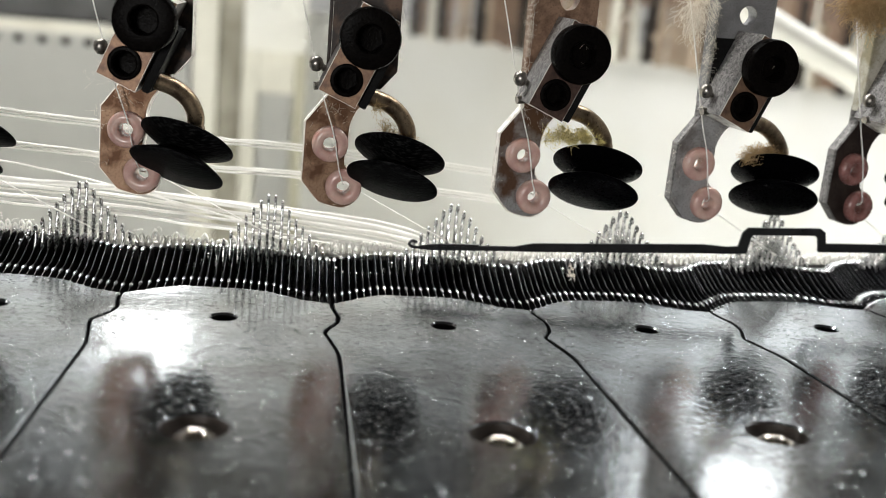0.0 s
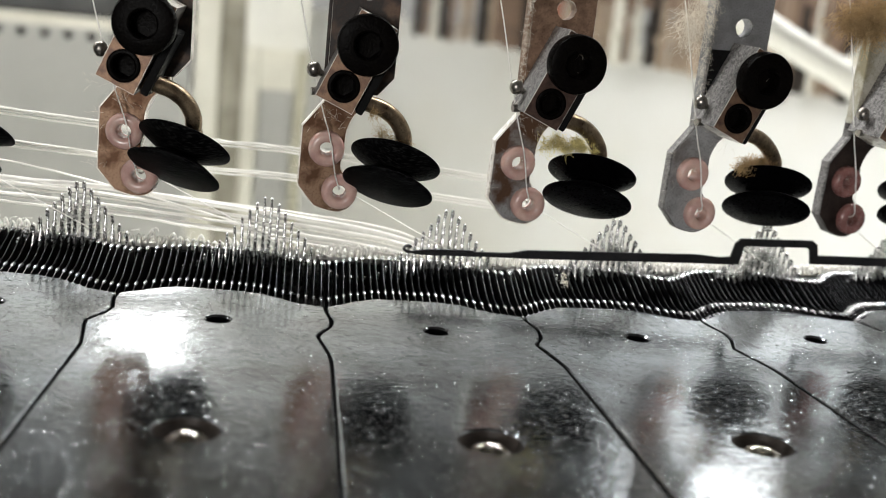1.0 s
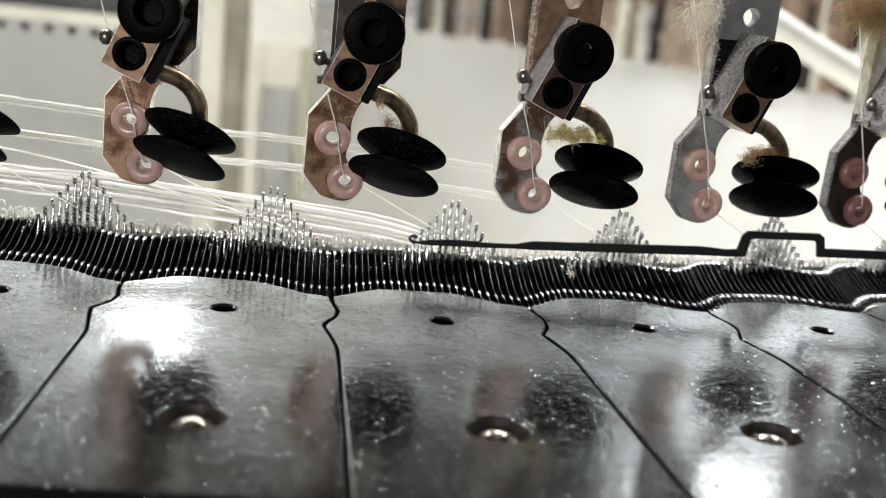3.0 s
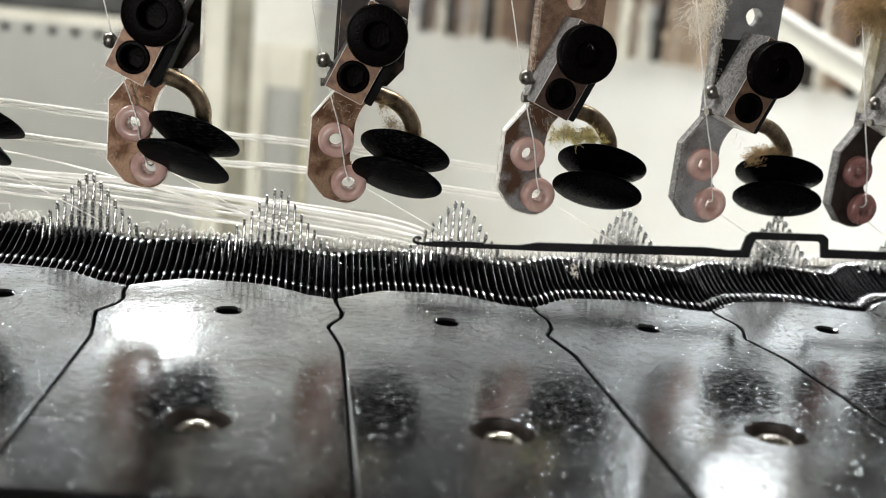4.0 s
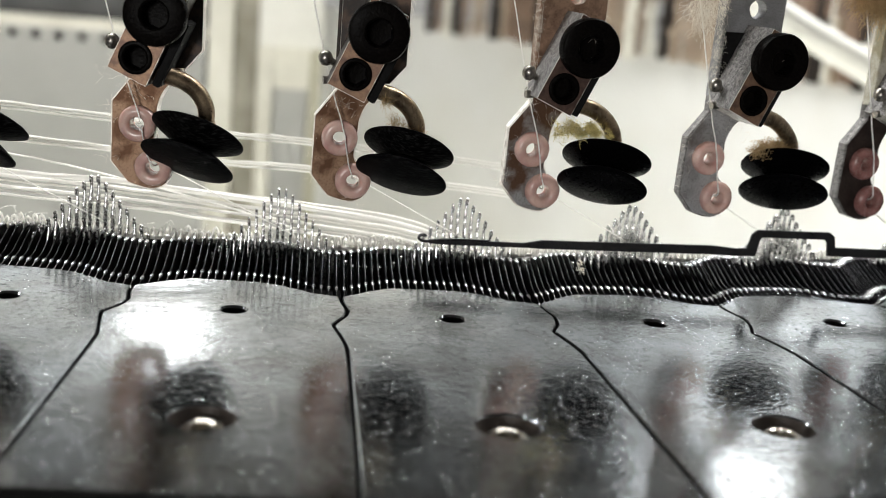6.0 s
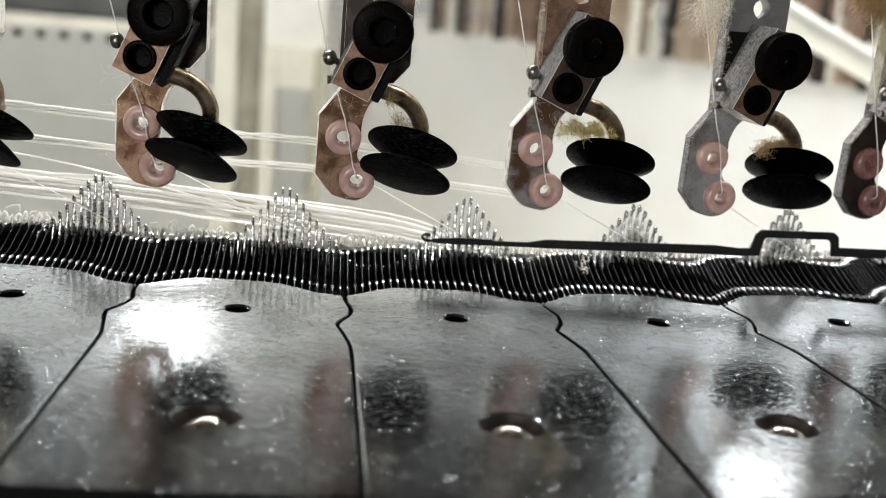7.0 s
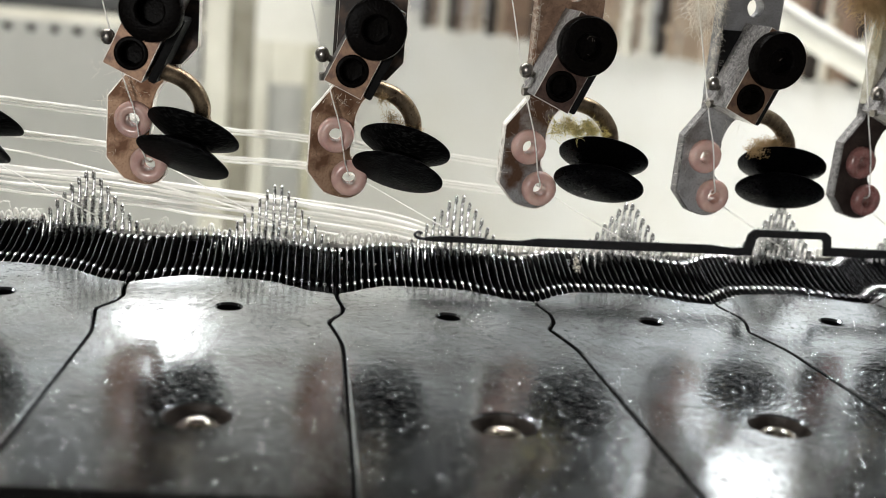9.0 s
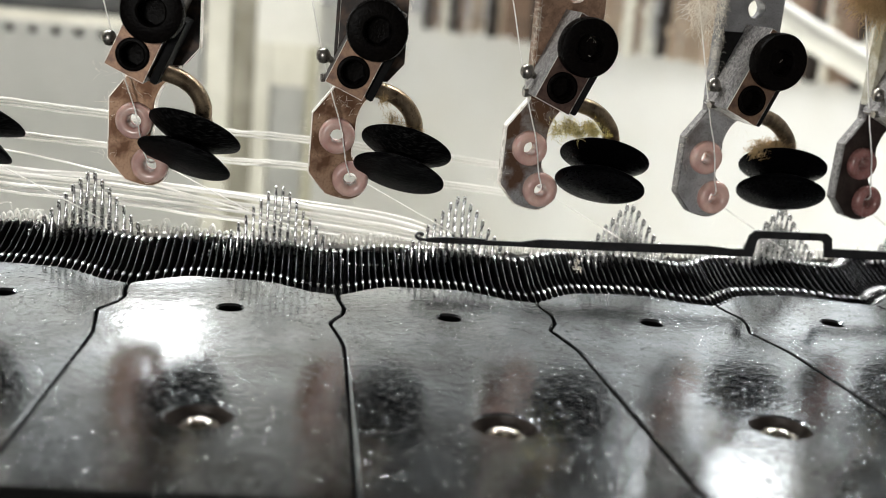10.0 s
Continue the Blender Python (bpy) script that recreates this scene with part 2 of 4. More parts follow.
GREY_PLATE = mat("grey_guide_plate", (0.52, 0.52, 0.52), 0.4, 0.75, big=3.2, small=0.3, second=(0.22, 0.20, 0.19), bump=0.3, depth=0.05)
DARK_COPPER = mat("darker_copper_clamp", (0.10, 0.06, 0.048), 0.4, 0.7, big=0.9, small=0.13, second=(0.045, 0.028, 0.022), bump=0.5, depth=0.06)
# black iron; also colours recess walls near-black in place of shade
DARK_CORE = mat("black_oiled_iron_and_recess_shade", (0.006, 0.006, 0.006), 0.7, 0.0, big=3.0, small=0.4, spec=0.08)
CREAM_PAINT = mat("cream_paint", (0.80, 0.78, 0.69), 0.5, 0.0, big=40.0, small=3.0, second=(0.66, 0.64, 0.55), grain=0.2, bump=0.1)
GREY_PAINT = mat("grey_panel_paint", (0.45, 0.45, 0.43), 0.6, 0.0, big=30.0, small=3.0, second=(0.42, 0.42, 0.40), grain=0.2, bump=0.1)
BROWN_FAR = mat("brown_far_bars", (0.24, 0.16, 0.11), 0.6, 0.1, big=15.0, small=3.0, second=(0.12, 0.08, 0.06), grain=0.3)
RED_FAR = mat("rust_red_far_bars", (0.42, 0.15, 0.08), 0.6, 0.1, big=15.0, small=3.0, second=(0.25, 0.09, 0.05), grain=0.3)
SHADED_DRAB = mat("shaded_drab_cream", (0.50, 0.48, 0.40), 0.5, 0.0, big=40.0, small=3.0, second=(0.2, 0.18, 0.13), grain=0.2, bump=0.1)
WHITE_PAINT = mat("white_machine_paint", (0.84, 0.83, 0.77), 0.45, 0.0, big=40.0, small=3.0, second=(0.76, 0.75, 0.68), grain=0.2, bump=0.1)
SLATE_PAINT = mat("slate_grey_paint", (0.10, 0.10, 0.10), 0.6, 0.0, big=30.0, small=3.0, grain=0.2, bump=0.1)
TAN_FAR = mat("tan_far_bars", (0.45, 0.36, 0.27), 0.6, 0.1, big=15.0, small=3.0, second=(0.3, 0.22, 0.16), grain=0.3)
SHADED_OLIVE = mat("shaded_olive_cream", (0.52, 0.50, 0.38), 0.5, 0.0, big=40.0, small=3.0, second=(0.40, 0.38, 0.28), grain=0.2, bump=0.1)
PLASTER = mat("hall_plaster", (0.38, 0.375, 0.36), 0.9, 0.0, big=900.0, small=40.0, second=(0.3, 0.295, 0.28), grain=0.2, bump=0.1)
# dark tone chosen so that the plates reflect little from above
DARK_CEILING = mat("dark_unseen_ceiling", (0.05, 0.048, 0.045), 0.85, 0.0, big=700.0, small=40.0, second=(0.03, 0.029, 0.028), grain=0.3, bump=0.1)
CONCRETE = mat("hall_concrete", (0.25, 0.24, 0.23), 0.8, 0.0, big=600.0, small=30.0, grain=0.3)


# ---- mesh helpers ----
def mesh_of(name, bm, material, smooth=None):
    me = bpy.data.meshes.new(name)
    bmesh.ops.recalc_face_normals(bm, faces=bm.faces)
    bm.to_mesh(me)
    bm.free()
    me.materials.append(material)
    if smooth is not None:
        for p in me.polygons:
            p.use_smooth = True
        me.set_sharp_from_angle(angle=radians(smooth))
    return me


def part(name, bm, material, parent, label="", smooth=35, edge=None):
    ob = new(name, mesh_of(name, bm, material, smooth))
    if edge:
        ob.data.materials.append(edge)
    ob.parent = parent
    return tagged(ob, label)


def thing(name, m, label, category, group="", kind="", bm=None, material=None, smooth=35):
    ob = new(name, mesh_of(name, bm, material, smooth) if bm else None)
    ob.matrix_world = m
    return tagged(ob, label, category, group, kind)


def add_prism(bm, outline, y0, y1, holes=(), bevel=0.0, worn=False):
    """A plate of the outline (x, z) between depths y0 and y1, pierced by round holes (x, z, r)."""
    loops = [list(outline)] + [[(x + r * math.cos(i * math.tau / 28), z + r * math.sin(i * math.tau / 28)) for i in range(28)] for x, z, r in holes]
    sides = []
    for y in (y0, y1):
        rings, edges = [], []
        for loop in loops:
            vs = [bm.verts.new((x, y, z)) for x, z in loop]
            edges += [bm.edges.new((vs[i], vs[(i + 1) % len(vs)])) for i in range(len(vs))]
            rings.append(vs)
        bmesh.ops.triangle_fill(bm, use_beauty=True, use_dissolve=False, edges=edges)
        sides.append((rings, edges))
    for a, b in zip(sides[0][0], sides[1][0]):
        for i in range(len(a)):
            j = (i + 1) % len(a)
            f = bm.faces.new((a[i], a[j], b[j], b[i]))
            f.material_index = 1 if worn and len(a) != 28 else 0
    if bevel:
        rim = [e for _, es in sides for e in es]
        made = bmesh.ops.bevel(bm, geom=rim, offset=bevel, segments=2, affect="EDGES", clamp_overlap=True)
        for f in made["faces"] if worn else ():
            f.material_index = 1


def add_lathe(bm, profile, m=Matrix(), steps=32):
    """Turn a profile of (radius, height) about z; a third entry makes that ring a hexagon."""
    rings = []
    for r, h, *six in profile:
        if r < 1e-7:
            rings.append([bm.verts.new(m @ Vector((0, 0, h)))])
        else:
            turns = [i * math.tau / steps for i in range(steps)]
            reach = [r / math.cos(a % (math.pi / 3) - math.pi / 6) if six else r for a in turns]
            rings.append([bm.verts.new(m @ Vector((q * math.cos(a), q * math.sin(a), h))) for a, q in zip(turns, reach)])
    for a, b in zip(rings, rings[1:]):
        for i in range(steps):
            j = (i + 1) % steps
            q = [a[i % len(a)], a[j % len(a)], b[j % len(b)], b[i % len(b)]]
            q = list(dict.fromkeys(q))
            if len(q) > 2:
                bm.faces.new(q)


def add_tube(bm, pts, r, steps=8, cap=True, r_end=None):
    pts = [Vector(p) for p in pts]
    rings = []
    side = None
    for i, p in enumerate(pts):
        t = (pts[min(i + 1, len(pts) - 1)] - pts[max(i - 1, 0)]).normalized()
        if side is None:
            side = t.orthogonal().normalized()
        side = (side - t * side.dot(t)).normalized()
        up = t.cross(side)
        rr = r if r_end is None else r + (r_end - r) * i / (len(pts) - 1)
        rings.append([bm.verts.new(p + rr * (side * math.cos(k * math.tau / steps) + up * math.sin(k * math.tau / steps))) for k in range(steps)])
    for a, b in zip(rings, rings[1:]):
        for k in range(steps):
            bm.faces.new((a[k], a[(k + 1) % steps], b[(k + 1) % steps], b[k]))
    if cap:
        bm.faces.new(rings[0][::-1])
        bm.faces.new(rings[-1])


def smooth_path(pts, n=6):
    pts = [Vector(p) for p in pts]
    out = []
    for i in range(len(pts) - 1):
        p0, p1, p2, p3 = pts[max(i - 1, 0)], pts[i], pts[i + 1], pts[min(i + 2, len(pts) - 1)]
        for k in range(n):
            t = k / n
            out.append(0.5 * ((2 * p1) + (p2 - p0) * t + (2 * p0 - 5 * p1 + 4 * p2 - p3) * t * t + (3 * p1 - p0 - 3 * p2 + p3) * t ** 3))
    out.append(pts[-1])
    return out


def add_box(bm, x0, x1, y0, y1, z0, z1, m=Matrix(), bevel=0.0, worn=False):
    vs = [bm.verts.new(m @ Vector((x, y, z))) for x in (x0, x1) for y in (y0, y1) for z in (z0, z1)]
    fs = [bm.faces.new([vs[i] for i in q]) for q in ((0, 1, 3, 2), (4, 6, 7, 5), (0, 4, 5, 1), (2, 3, 7, 6), (0, 2, 6, 4), (1, 5, 7, 3))]
    if bevel:
        es = list({e for f in fs for e in f.edges})
        made = bmesh.ops.bevel(bm, geom=es, offset=bevel, segments=2, affect="EDGES")
        for f in made["faces"] if worn else ():
            f.material_index = 1


# ---- the hall around the machine ----
def hall():
    # unseen shell, added to hold the light; dark ceiling darkens the plates' reflections
    for name, x0, x1, y0, y1, z0, z1, material in (
        ("wall_north", -6, 6, 6.0, 6.2, -1.1, 2.6, PLASTER), ("wall_south", -6, 6, -4.2, -4.0, -1.1, 2.6, CONCRETE),
        ("wall_west", -6.2, -6, -4.2, 6.2, -1.1, 2.6, PLASTER), ("wall_east", 6, 6.2, -4.2, 6.2, -1.1, 2.6, PLASTER),
        ("floor", -6.2, 6.2, -4.2, 6.2, -1.3, -1.1, CONCRETE), ("ceiling", -6.2, 6.2, -4.2, 6.2, 2.6, 2.8, DARK_CEILING)):
        bm = bmesh.new()
        add_box(bm, x0, x1, y0, y1, z0, z1)
        thing(name, Matrix(), "plain unseen surface of the mill hall", name.split("_")[0], kind="structure", bm=bm, material=material)


hall()


def direction(az, el):
    a, e = radians(az), radians(el)
    return Vector((math.sin(a) * math.cos(e), math.cos(a) * math.cos(e), math.sin(e)))


# ceiling lamps over the far half of the hall, an added fill before the machine, two that show as glare on the plates
AIM = Vector((0.02, 0, 0))
WARM = (1.0, 1.0, 0.985)
for x, y in ((-4.0, 1.1), (-2.0, 1.1), (0.0, 1.1), (2.0, 1.1), (4.0, 1.1)):
    area_light("ceiling_lamp", Vector((x, y, 2.55)), Vector((x, y, 0)), 1.5, 0.3, 105, WARM)
# unseen lights added on the north wall, only to shape the plates' reflections
for x, z, aim, watts in ((-2.4, 1.75, 1.45, 34), (-0.9, 1.75, 1.45, 26), (1.1, 1.6, 1.25, 9), (3.2, 1.75, 1.5, 60), (-0.35, 2.45, 2.3, 14)):
    area_light("reflection_fill", Vector((x, 5.0, z)), Vector((x, 6.0, aim)), 1.1, 0.2, watts, (0.93, 0.97, 1.0) if aim < 2 else (1.0, 0.95, 0.85))
area_light("glare_lamp", AIM + direction(-7.6, 20.5) * 2.2, AIM, 0.13, 0.15, 0.72, (1.0, 0.99, 0.97))
area_light("glare_lamp", AIM + direction(26.8, 26.3) * 2.2, AIM, 0.36, 0.18, 1.0, (1.0, 0.99, 0.97))
# unseen fill, added to brighten the feeder fronts from low down
area_light("front_fill", Vector((-0.42, -1.35, 0.16)), AIM, 0.25, 0.25, 8.5, (1.0, 0.98, 0.95))


# ---- the sinker cap: one plate for each feeder ----
WAVE = [(0, 0), (1.7, -1.2), (4.0, -3.1), (6.6, -4.5), (10, -4.6), (14.5, -4.5), (17.3, -3.9), (19.8, -2.4), (22, -0.9), (25.4, 0)]
SEAM_LINE = [(0.0, 0.0), (0.1, 2.0), (0.6, 4.8), (0.55, 6.0), (0.2, 7.8), (-0.9, 10.2), (-1.0, 11.2), (-0.6, 13.2), (0.1, 17.0), (0.25, 20.0), (0.25, 30.0), (0.2, 52.4)]


def wave(u):
    """How far the plate edge lies inwards (mm) at u mm past a seam."""
    u = u % 25.4
    for (a, p), (b, q) in zip(WAVE, WAVE[1:]):
        if u <= b:
            t = (u - a) / (b - a)
            return p + (q - p) * (t * t * (3 - 2 * t) * 0.4 + t * 0.6)
    return 0.0


def cap_plate(i):
    """Outline in (along, outwards) millimetres, local to the plate's first seam."""
    gap = 0.19
    left = [(p.x, p.y) for p in smooth_path([(x, d, 0) for x, d in SEAM_LINE], 4)]
    edge = [(u, wave(u)) for u in np.linspace(0.35, 25.05, 44)]
    outline = [(x + gap, d) for x, d in reversed(left) if d > 0.15] + edge + [(x + 25.4 - gap, d) for x, d in left if d > 0.15]
    outline += [(25.4 * t + 0.2, 52.4) for t in (0.75, 0.5, 0.25)]
    n = len(outline)

    s0 = SEAM + (i - 3) * PITCH
    m = frame_at(s0, 0, 0)
    inv = m.inverted()

    def place(u, d, z):
        return inv @ spot(s0 + u * MM, d * MM, z * MM)

    bm = bmesh.new()
    area = sum(outline[k - 1][0] * outline[k][1] - outline[k][0] * outline[k - 1][1] for k in range(n))
    sign = 1 if area > 0 else -1
    loops_top = [[]]
    for k in range(n):
        ax, ad = outline[k - 1]
        bx, bd = outline[(k + 1) % n]
        tx, td = bx - ax, bd - ad
        ln = math.hypot(tx, td) or 1
        w = 0.13 * sign
        loops_top[0].append((outline[k][0] - td / ln * w, outline[k][1] + tx / ln * w))
    rounds = [(12.95, 7.05, 1.62), (13.3, 37.8, 2.95)]
    for x, d, r in rounds:
        loops_top.append([(x + r * math.cos(a * math.tau / 36), d + r * math.sin(a * math.tau / 36)) for a in range(36)])
    edges, rings = [], []
    for loop in loops_top:
        vs = [bm.verts.new(place(x, d, 0)) for x, d in loop]
        edges += [bm.edges.new((vs[k], vs[(k + 1) % len(vs)])) for k in range(len(vs))]
        rings.append(vs)
    bmesh.ops.triangle_fill(bm, use_beauty=True, use_dissolve=False, edges=edges)

    def skirt(a, loop, z):
        b = [bm.verts.new(place(x, d, z)) for x, d in loop]
        for k in range(len(a)):
            bm.faces.new((a[k], a[(k + 1) % len(a)], b[(k + 1) % len(b)], b[k]))
        return b

    def circle(x, d, r):
        return [(x + r * math.cos(a * math.tau / 36), d + r * math.sin(a * math.tau / 36)) for a in range(36)]

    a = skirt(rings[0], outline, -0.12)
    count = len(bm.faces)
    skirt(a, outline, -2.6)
    # seam walls near-black, the shade in the gap put into colour
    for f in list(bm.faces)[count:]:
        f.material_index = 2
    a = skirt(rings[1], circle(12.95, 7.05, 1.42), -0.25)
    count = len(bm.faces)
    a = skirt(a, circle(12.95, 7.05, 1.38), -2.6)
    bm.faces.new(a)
    # hole walls and floor near-black, shade of the hole in the colour
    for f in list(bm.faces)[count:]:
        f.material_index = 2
    a = skirt(rings[2], circle(13.3, 37.8, 2.8), -0.2)
    count = len(bm.faces)
    a = skirt(a, circle(13.3, 37.8, 2.55), -1.9)
    bm.faces.new(a)
    # screw recess walls dark brown, shade of the recess in the colour
    for f in list(bm.faces)[count:]:
        f.material_index = 1
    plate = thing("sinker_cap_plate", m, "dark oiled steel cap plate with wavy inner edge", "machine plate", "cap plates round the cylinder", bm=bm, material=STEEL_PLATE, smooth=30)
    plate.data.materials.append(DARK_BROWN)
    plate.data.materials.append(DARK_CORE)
    # countersunk screw
    bm = bmesh.new()
    at = Matrix.Translation(place(13.3, 37.8, -1.9)) @ Matrix.Rotation(random.uniform(0, 3), 4, "Z")
    add_lathe(bm, [(p[0] * MM, p[1] * MM, *p[2:]) for p in ((2.0, -0.02), (2.0, 0.75), (1.88, 1.0), (1.6, 1.12), (1.3, 1.1), (1.12, 1.0), (0.98, 0.85, 6), (0.94, 0.1, 6), (0, 0.0))], at, 36)
    part("countersunk_screw", bm, SCREW_STEEL, plate, "worn bright socket screw")
    return plate


for i in range(-1, 7):
    cap_plate(i)


def bed():
    """The iron ring under the plates and the slotted cylinder that carries needles and sinkers."""
    bm = bmesh.new()
    n = 300
    prof = [(-16.4, 1.5), (-15.4, 1.5), (-14.9, -1.0), (-13.0, -3.2), (-1.5, -3.2), (-1.5, -2.62), (51, -2.62), (51, -1099), (-16.4, -1099)]
    rows = []
    for k in range(n):
        s = k / n * math.tau * R
        rows.append([bm.verts.new(spot(s, d * MM, z * MM)) for d, z in prof])
    for a, b in zip(rows, rows[1:] + rows[:1]):
        for k in range(len(prof)):
            bm.faces.new((a[k], b[k], b[(k + 1) % len(prof)], a[(k + 1) % len(prof)]))
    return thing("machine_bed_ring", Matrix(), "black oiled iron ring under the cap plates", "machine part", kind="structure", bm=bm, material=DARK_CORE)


bed()


# ---- sinkers: thin blades that slide in and out with the plate's wave ----
def sinker_mesh():
    """A thin blade: black sides hold the shade, pale edge and shoulders the glints."""
    prof = [(1.5, -1.0), (0.2, -0.75), (-1.2, -0.4), (-2.6, -0.05), (-3.7, 0.2), (-4.4, 0.3), (-5.2, 0.5), (-6.5, 1.15), (-8.0, 1.9), (-9.2, 2.5), (-9.9, 2.82),
            (-10.5, 2.95), (-11.1, 2.85), (-11.4, 2.5), (-11.5, 1.9), (-11.4, 1.0), (-11.2, 0.0), (-11.2, -3.0), (1.5, -3.0)]
    bm = bmesh.new()
    w, c = 0.11, 0.085
    rows = []
    for x, low in ((-w, 0.09), (-w + c, 0.0), (w - c, 0.0), (w, 0.09)):
        rows.append([(x * MM, -d * MM, (z - low) * MM) for d, z in prof])
    vs = [[bm.verts.new(p) for p in row] for row in rows]
    for n, (a, b) in enumerate(zip(vs, vs[1:])):
        for k in range(len(prof)):
            f = bm.faces.new((a[k], b[k], b[(k + 1) % len(prof)], a[(k + 1) % len(prof)]))
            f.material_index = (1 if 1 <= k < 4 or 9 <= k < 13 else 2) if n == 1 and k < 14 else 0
    bm.faces.new(vs[0])
    bm.faces.new(vs[-1][::-1])
    # pale beads added as painted glints on shoulders and tip
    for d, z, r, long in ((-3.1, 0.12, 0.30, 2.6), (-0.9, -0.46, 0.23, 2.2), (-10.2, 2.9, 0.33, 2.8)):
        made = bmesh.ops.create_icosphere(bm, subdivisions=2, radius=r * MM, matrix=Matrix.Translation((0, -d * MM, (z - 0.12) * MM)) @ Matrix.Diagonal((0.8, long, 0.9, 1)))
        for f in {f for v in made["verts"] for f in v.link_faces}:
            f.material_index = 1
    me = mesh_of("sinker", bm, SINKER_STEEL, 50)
    me.materials.append(GLINT_EDGE)
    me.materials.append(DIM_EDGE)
    return me


def sinkers():
    ring = thing("sinker_ring", Matrix(), "row of thin dark steel sinkers between plates and needles", "machine part")
    me = sinker_mesh()
    step = PITCH / NEEDLES
    for k in range(-NEEDLES, NEEDLES * 6):
        u = (k + 0.5) * step
        s = SEAM - 3 * PITCH + u
        ob = new("sinker", me)
        ob.parent = ring
        ob.matrix_world = frame_at(s, wave(u / MM) * MM, random.uniform(-0.05, 0.05) * MM) @ Matrix.Rotation(random.uniform(-0.012, 0.012), 4, "Z")


sinkers()


# ---- latch needles, raised in a peak under each feeder ----
def needle_mesh():
    bm = bmesh.new()
    # stamped stem: thin along the ring, deep towards the centre, with a rivet cheek for the latch
    side = [(-0.42, -16), (-0.42, -5.6), (-0.55, -5.0), (-0.55, -3.1), (-0.36, -2.5), (-0.2, -1.9), (-0.16, -0.9), (0.16, -0.9), (0.3, -2.0), (0.52, -2.6), (0.55, -5.0), (0.46, -5.6), (0.46, -16)]
    rows = []
    for x, cut in ((-0.2, 0.09), (-0.11, 0.0), (0.11, 0.0), (0.2, 0.09)):
        rows.append([bm.verts.new((x * MM, (y - math.copysign(cut, y)) * MM, z * MM)) for y, z in side])
    for a, b in zip(rows, rows[1:]):
        for k in range(len(side)):
            q = (k + 1) % len(side)
            bm.faces.new((a[k], a[q], b[q], b[k]))
    bm.faces.new(rows[0])
    bm.faces.new(rows[-1][::-1])
    hook = [(0, 0, -1.2 * MM), (0, 0, -0.42 * MM), (0, -0.10 * MM, -0.14 * MM), (0, -0.34 * MM, 0.0), (0, -0.60 * MM, -0.12 * MM), (0, -0.70 * MM, -0.42 * MM), (0, -0.62 * MM, -0.72 * MM)]
    add_tube(bm, smooth_path(hook, 3), 0.19 * MM, 8)
    latch = [(0, -0.30 * MM, -3.0 * MM), (0, -0.72 * MM, -3.9 * MM), (0, -0.86 * MM, -4.8 * MM), (0, -0.8 * MM, -5.3 * MM)]
    add_tube(bm, latch, 0.15 * MM, 6)
    return mesh_of("latch_needle", bm, NEEDLE_STEEL, 50)


PEAK = -8.3  # the peak lies this far before its seam, mm


def rise(u):
    """Height of the hook tip (mm)."""
    x = (u - PEAK + 12.7) % 25.4 - 12.7
    return max(10.4 - 1.05 * abs(x) * x * x / (x * x + 1.5), 0.2)


def needles():
    ring = thing("needle_cylinder", Matrix(), "row of bright steel latch needles rising in peaks", "machine part")
    me = needle_mesh()
    step = PITCH / NEEDLES
    for k in range(-NEEDLES, NEEDLES * 6):
        u = k * step
        ob = new("latch_needle", me)
        ob.parent = ring
        s = SEAM - 3 * PITCH + u
        ob.matrix_world = frame_at(s, -13.8 * MM, (rise(u / MM) + random.uniform(-0.12, 0.12)) * MM) @ Matrix.Rotation(random.gauss(0, 0.012), 4, "Y") @ Matrix.Rotation(random.gauss(0, 0.012), 4, "X")


needles()


# ---- yarn feeders ----
EYE_S = 0.021503


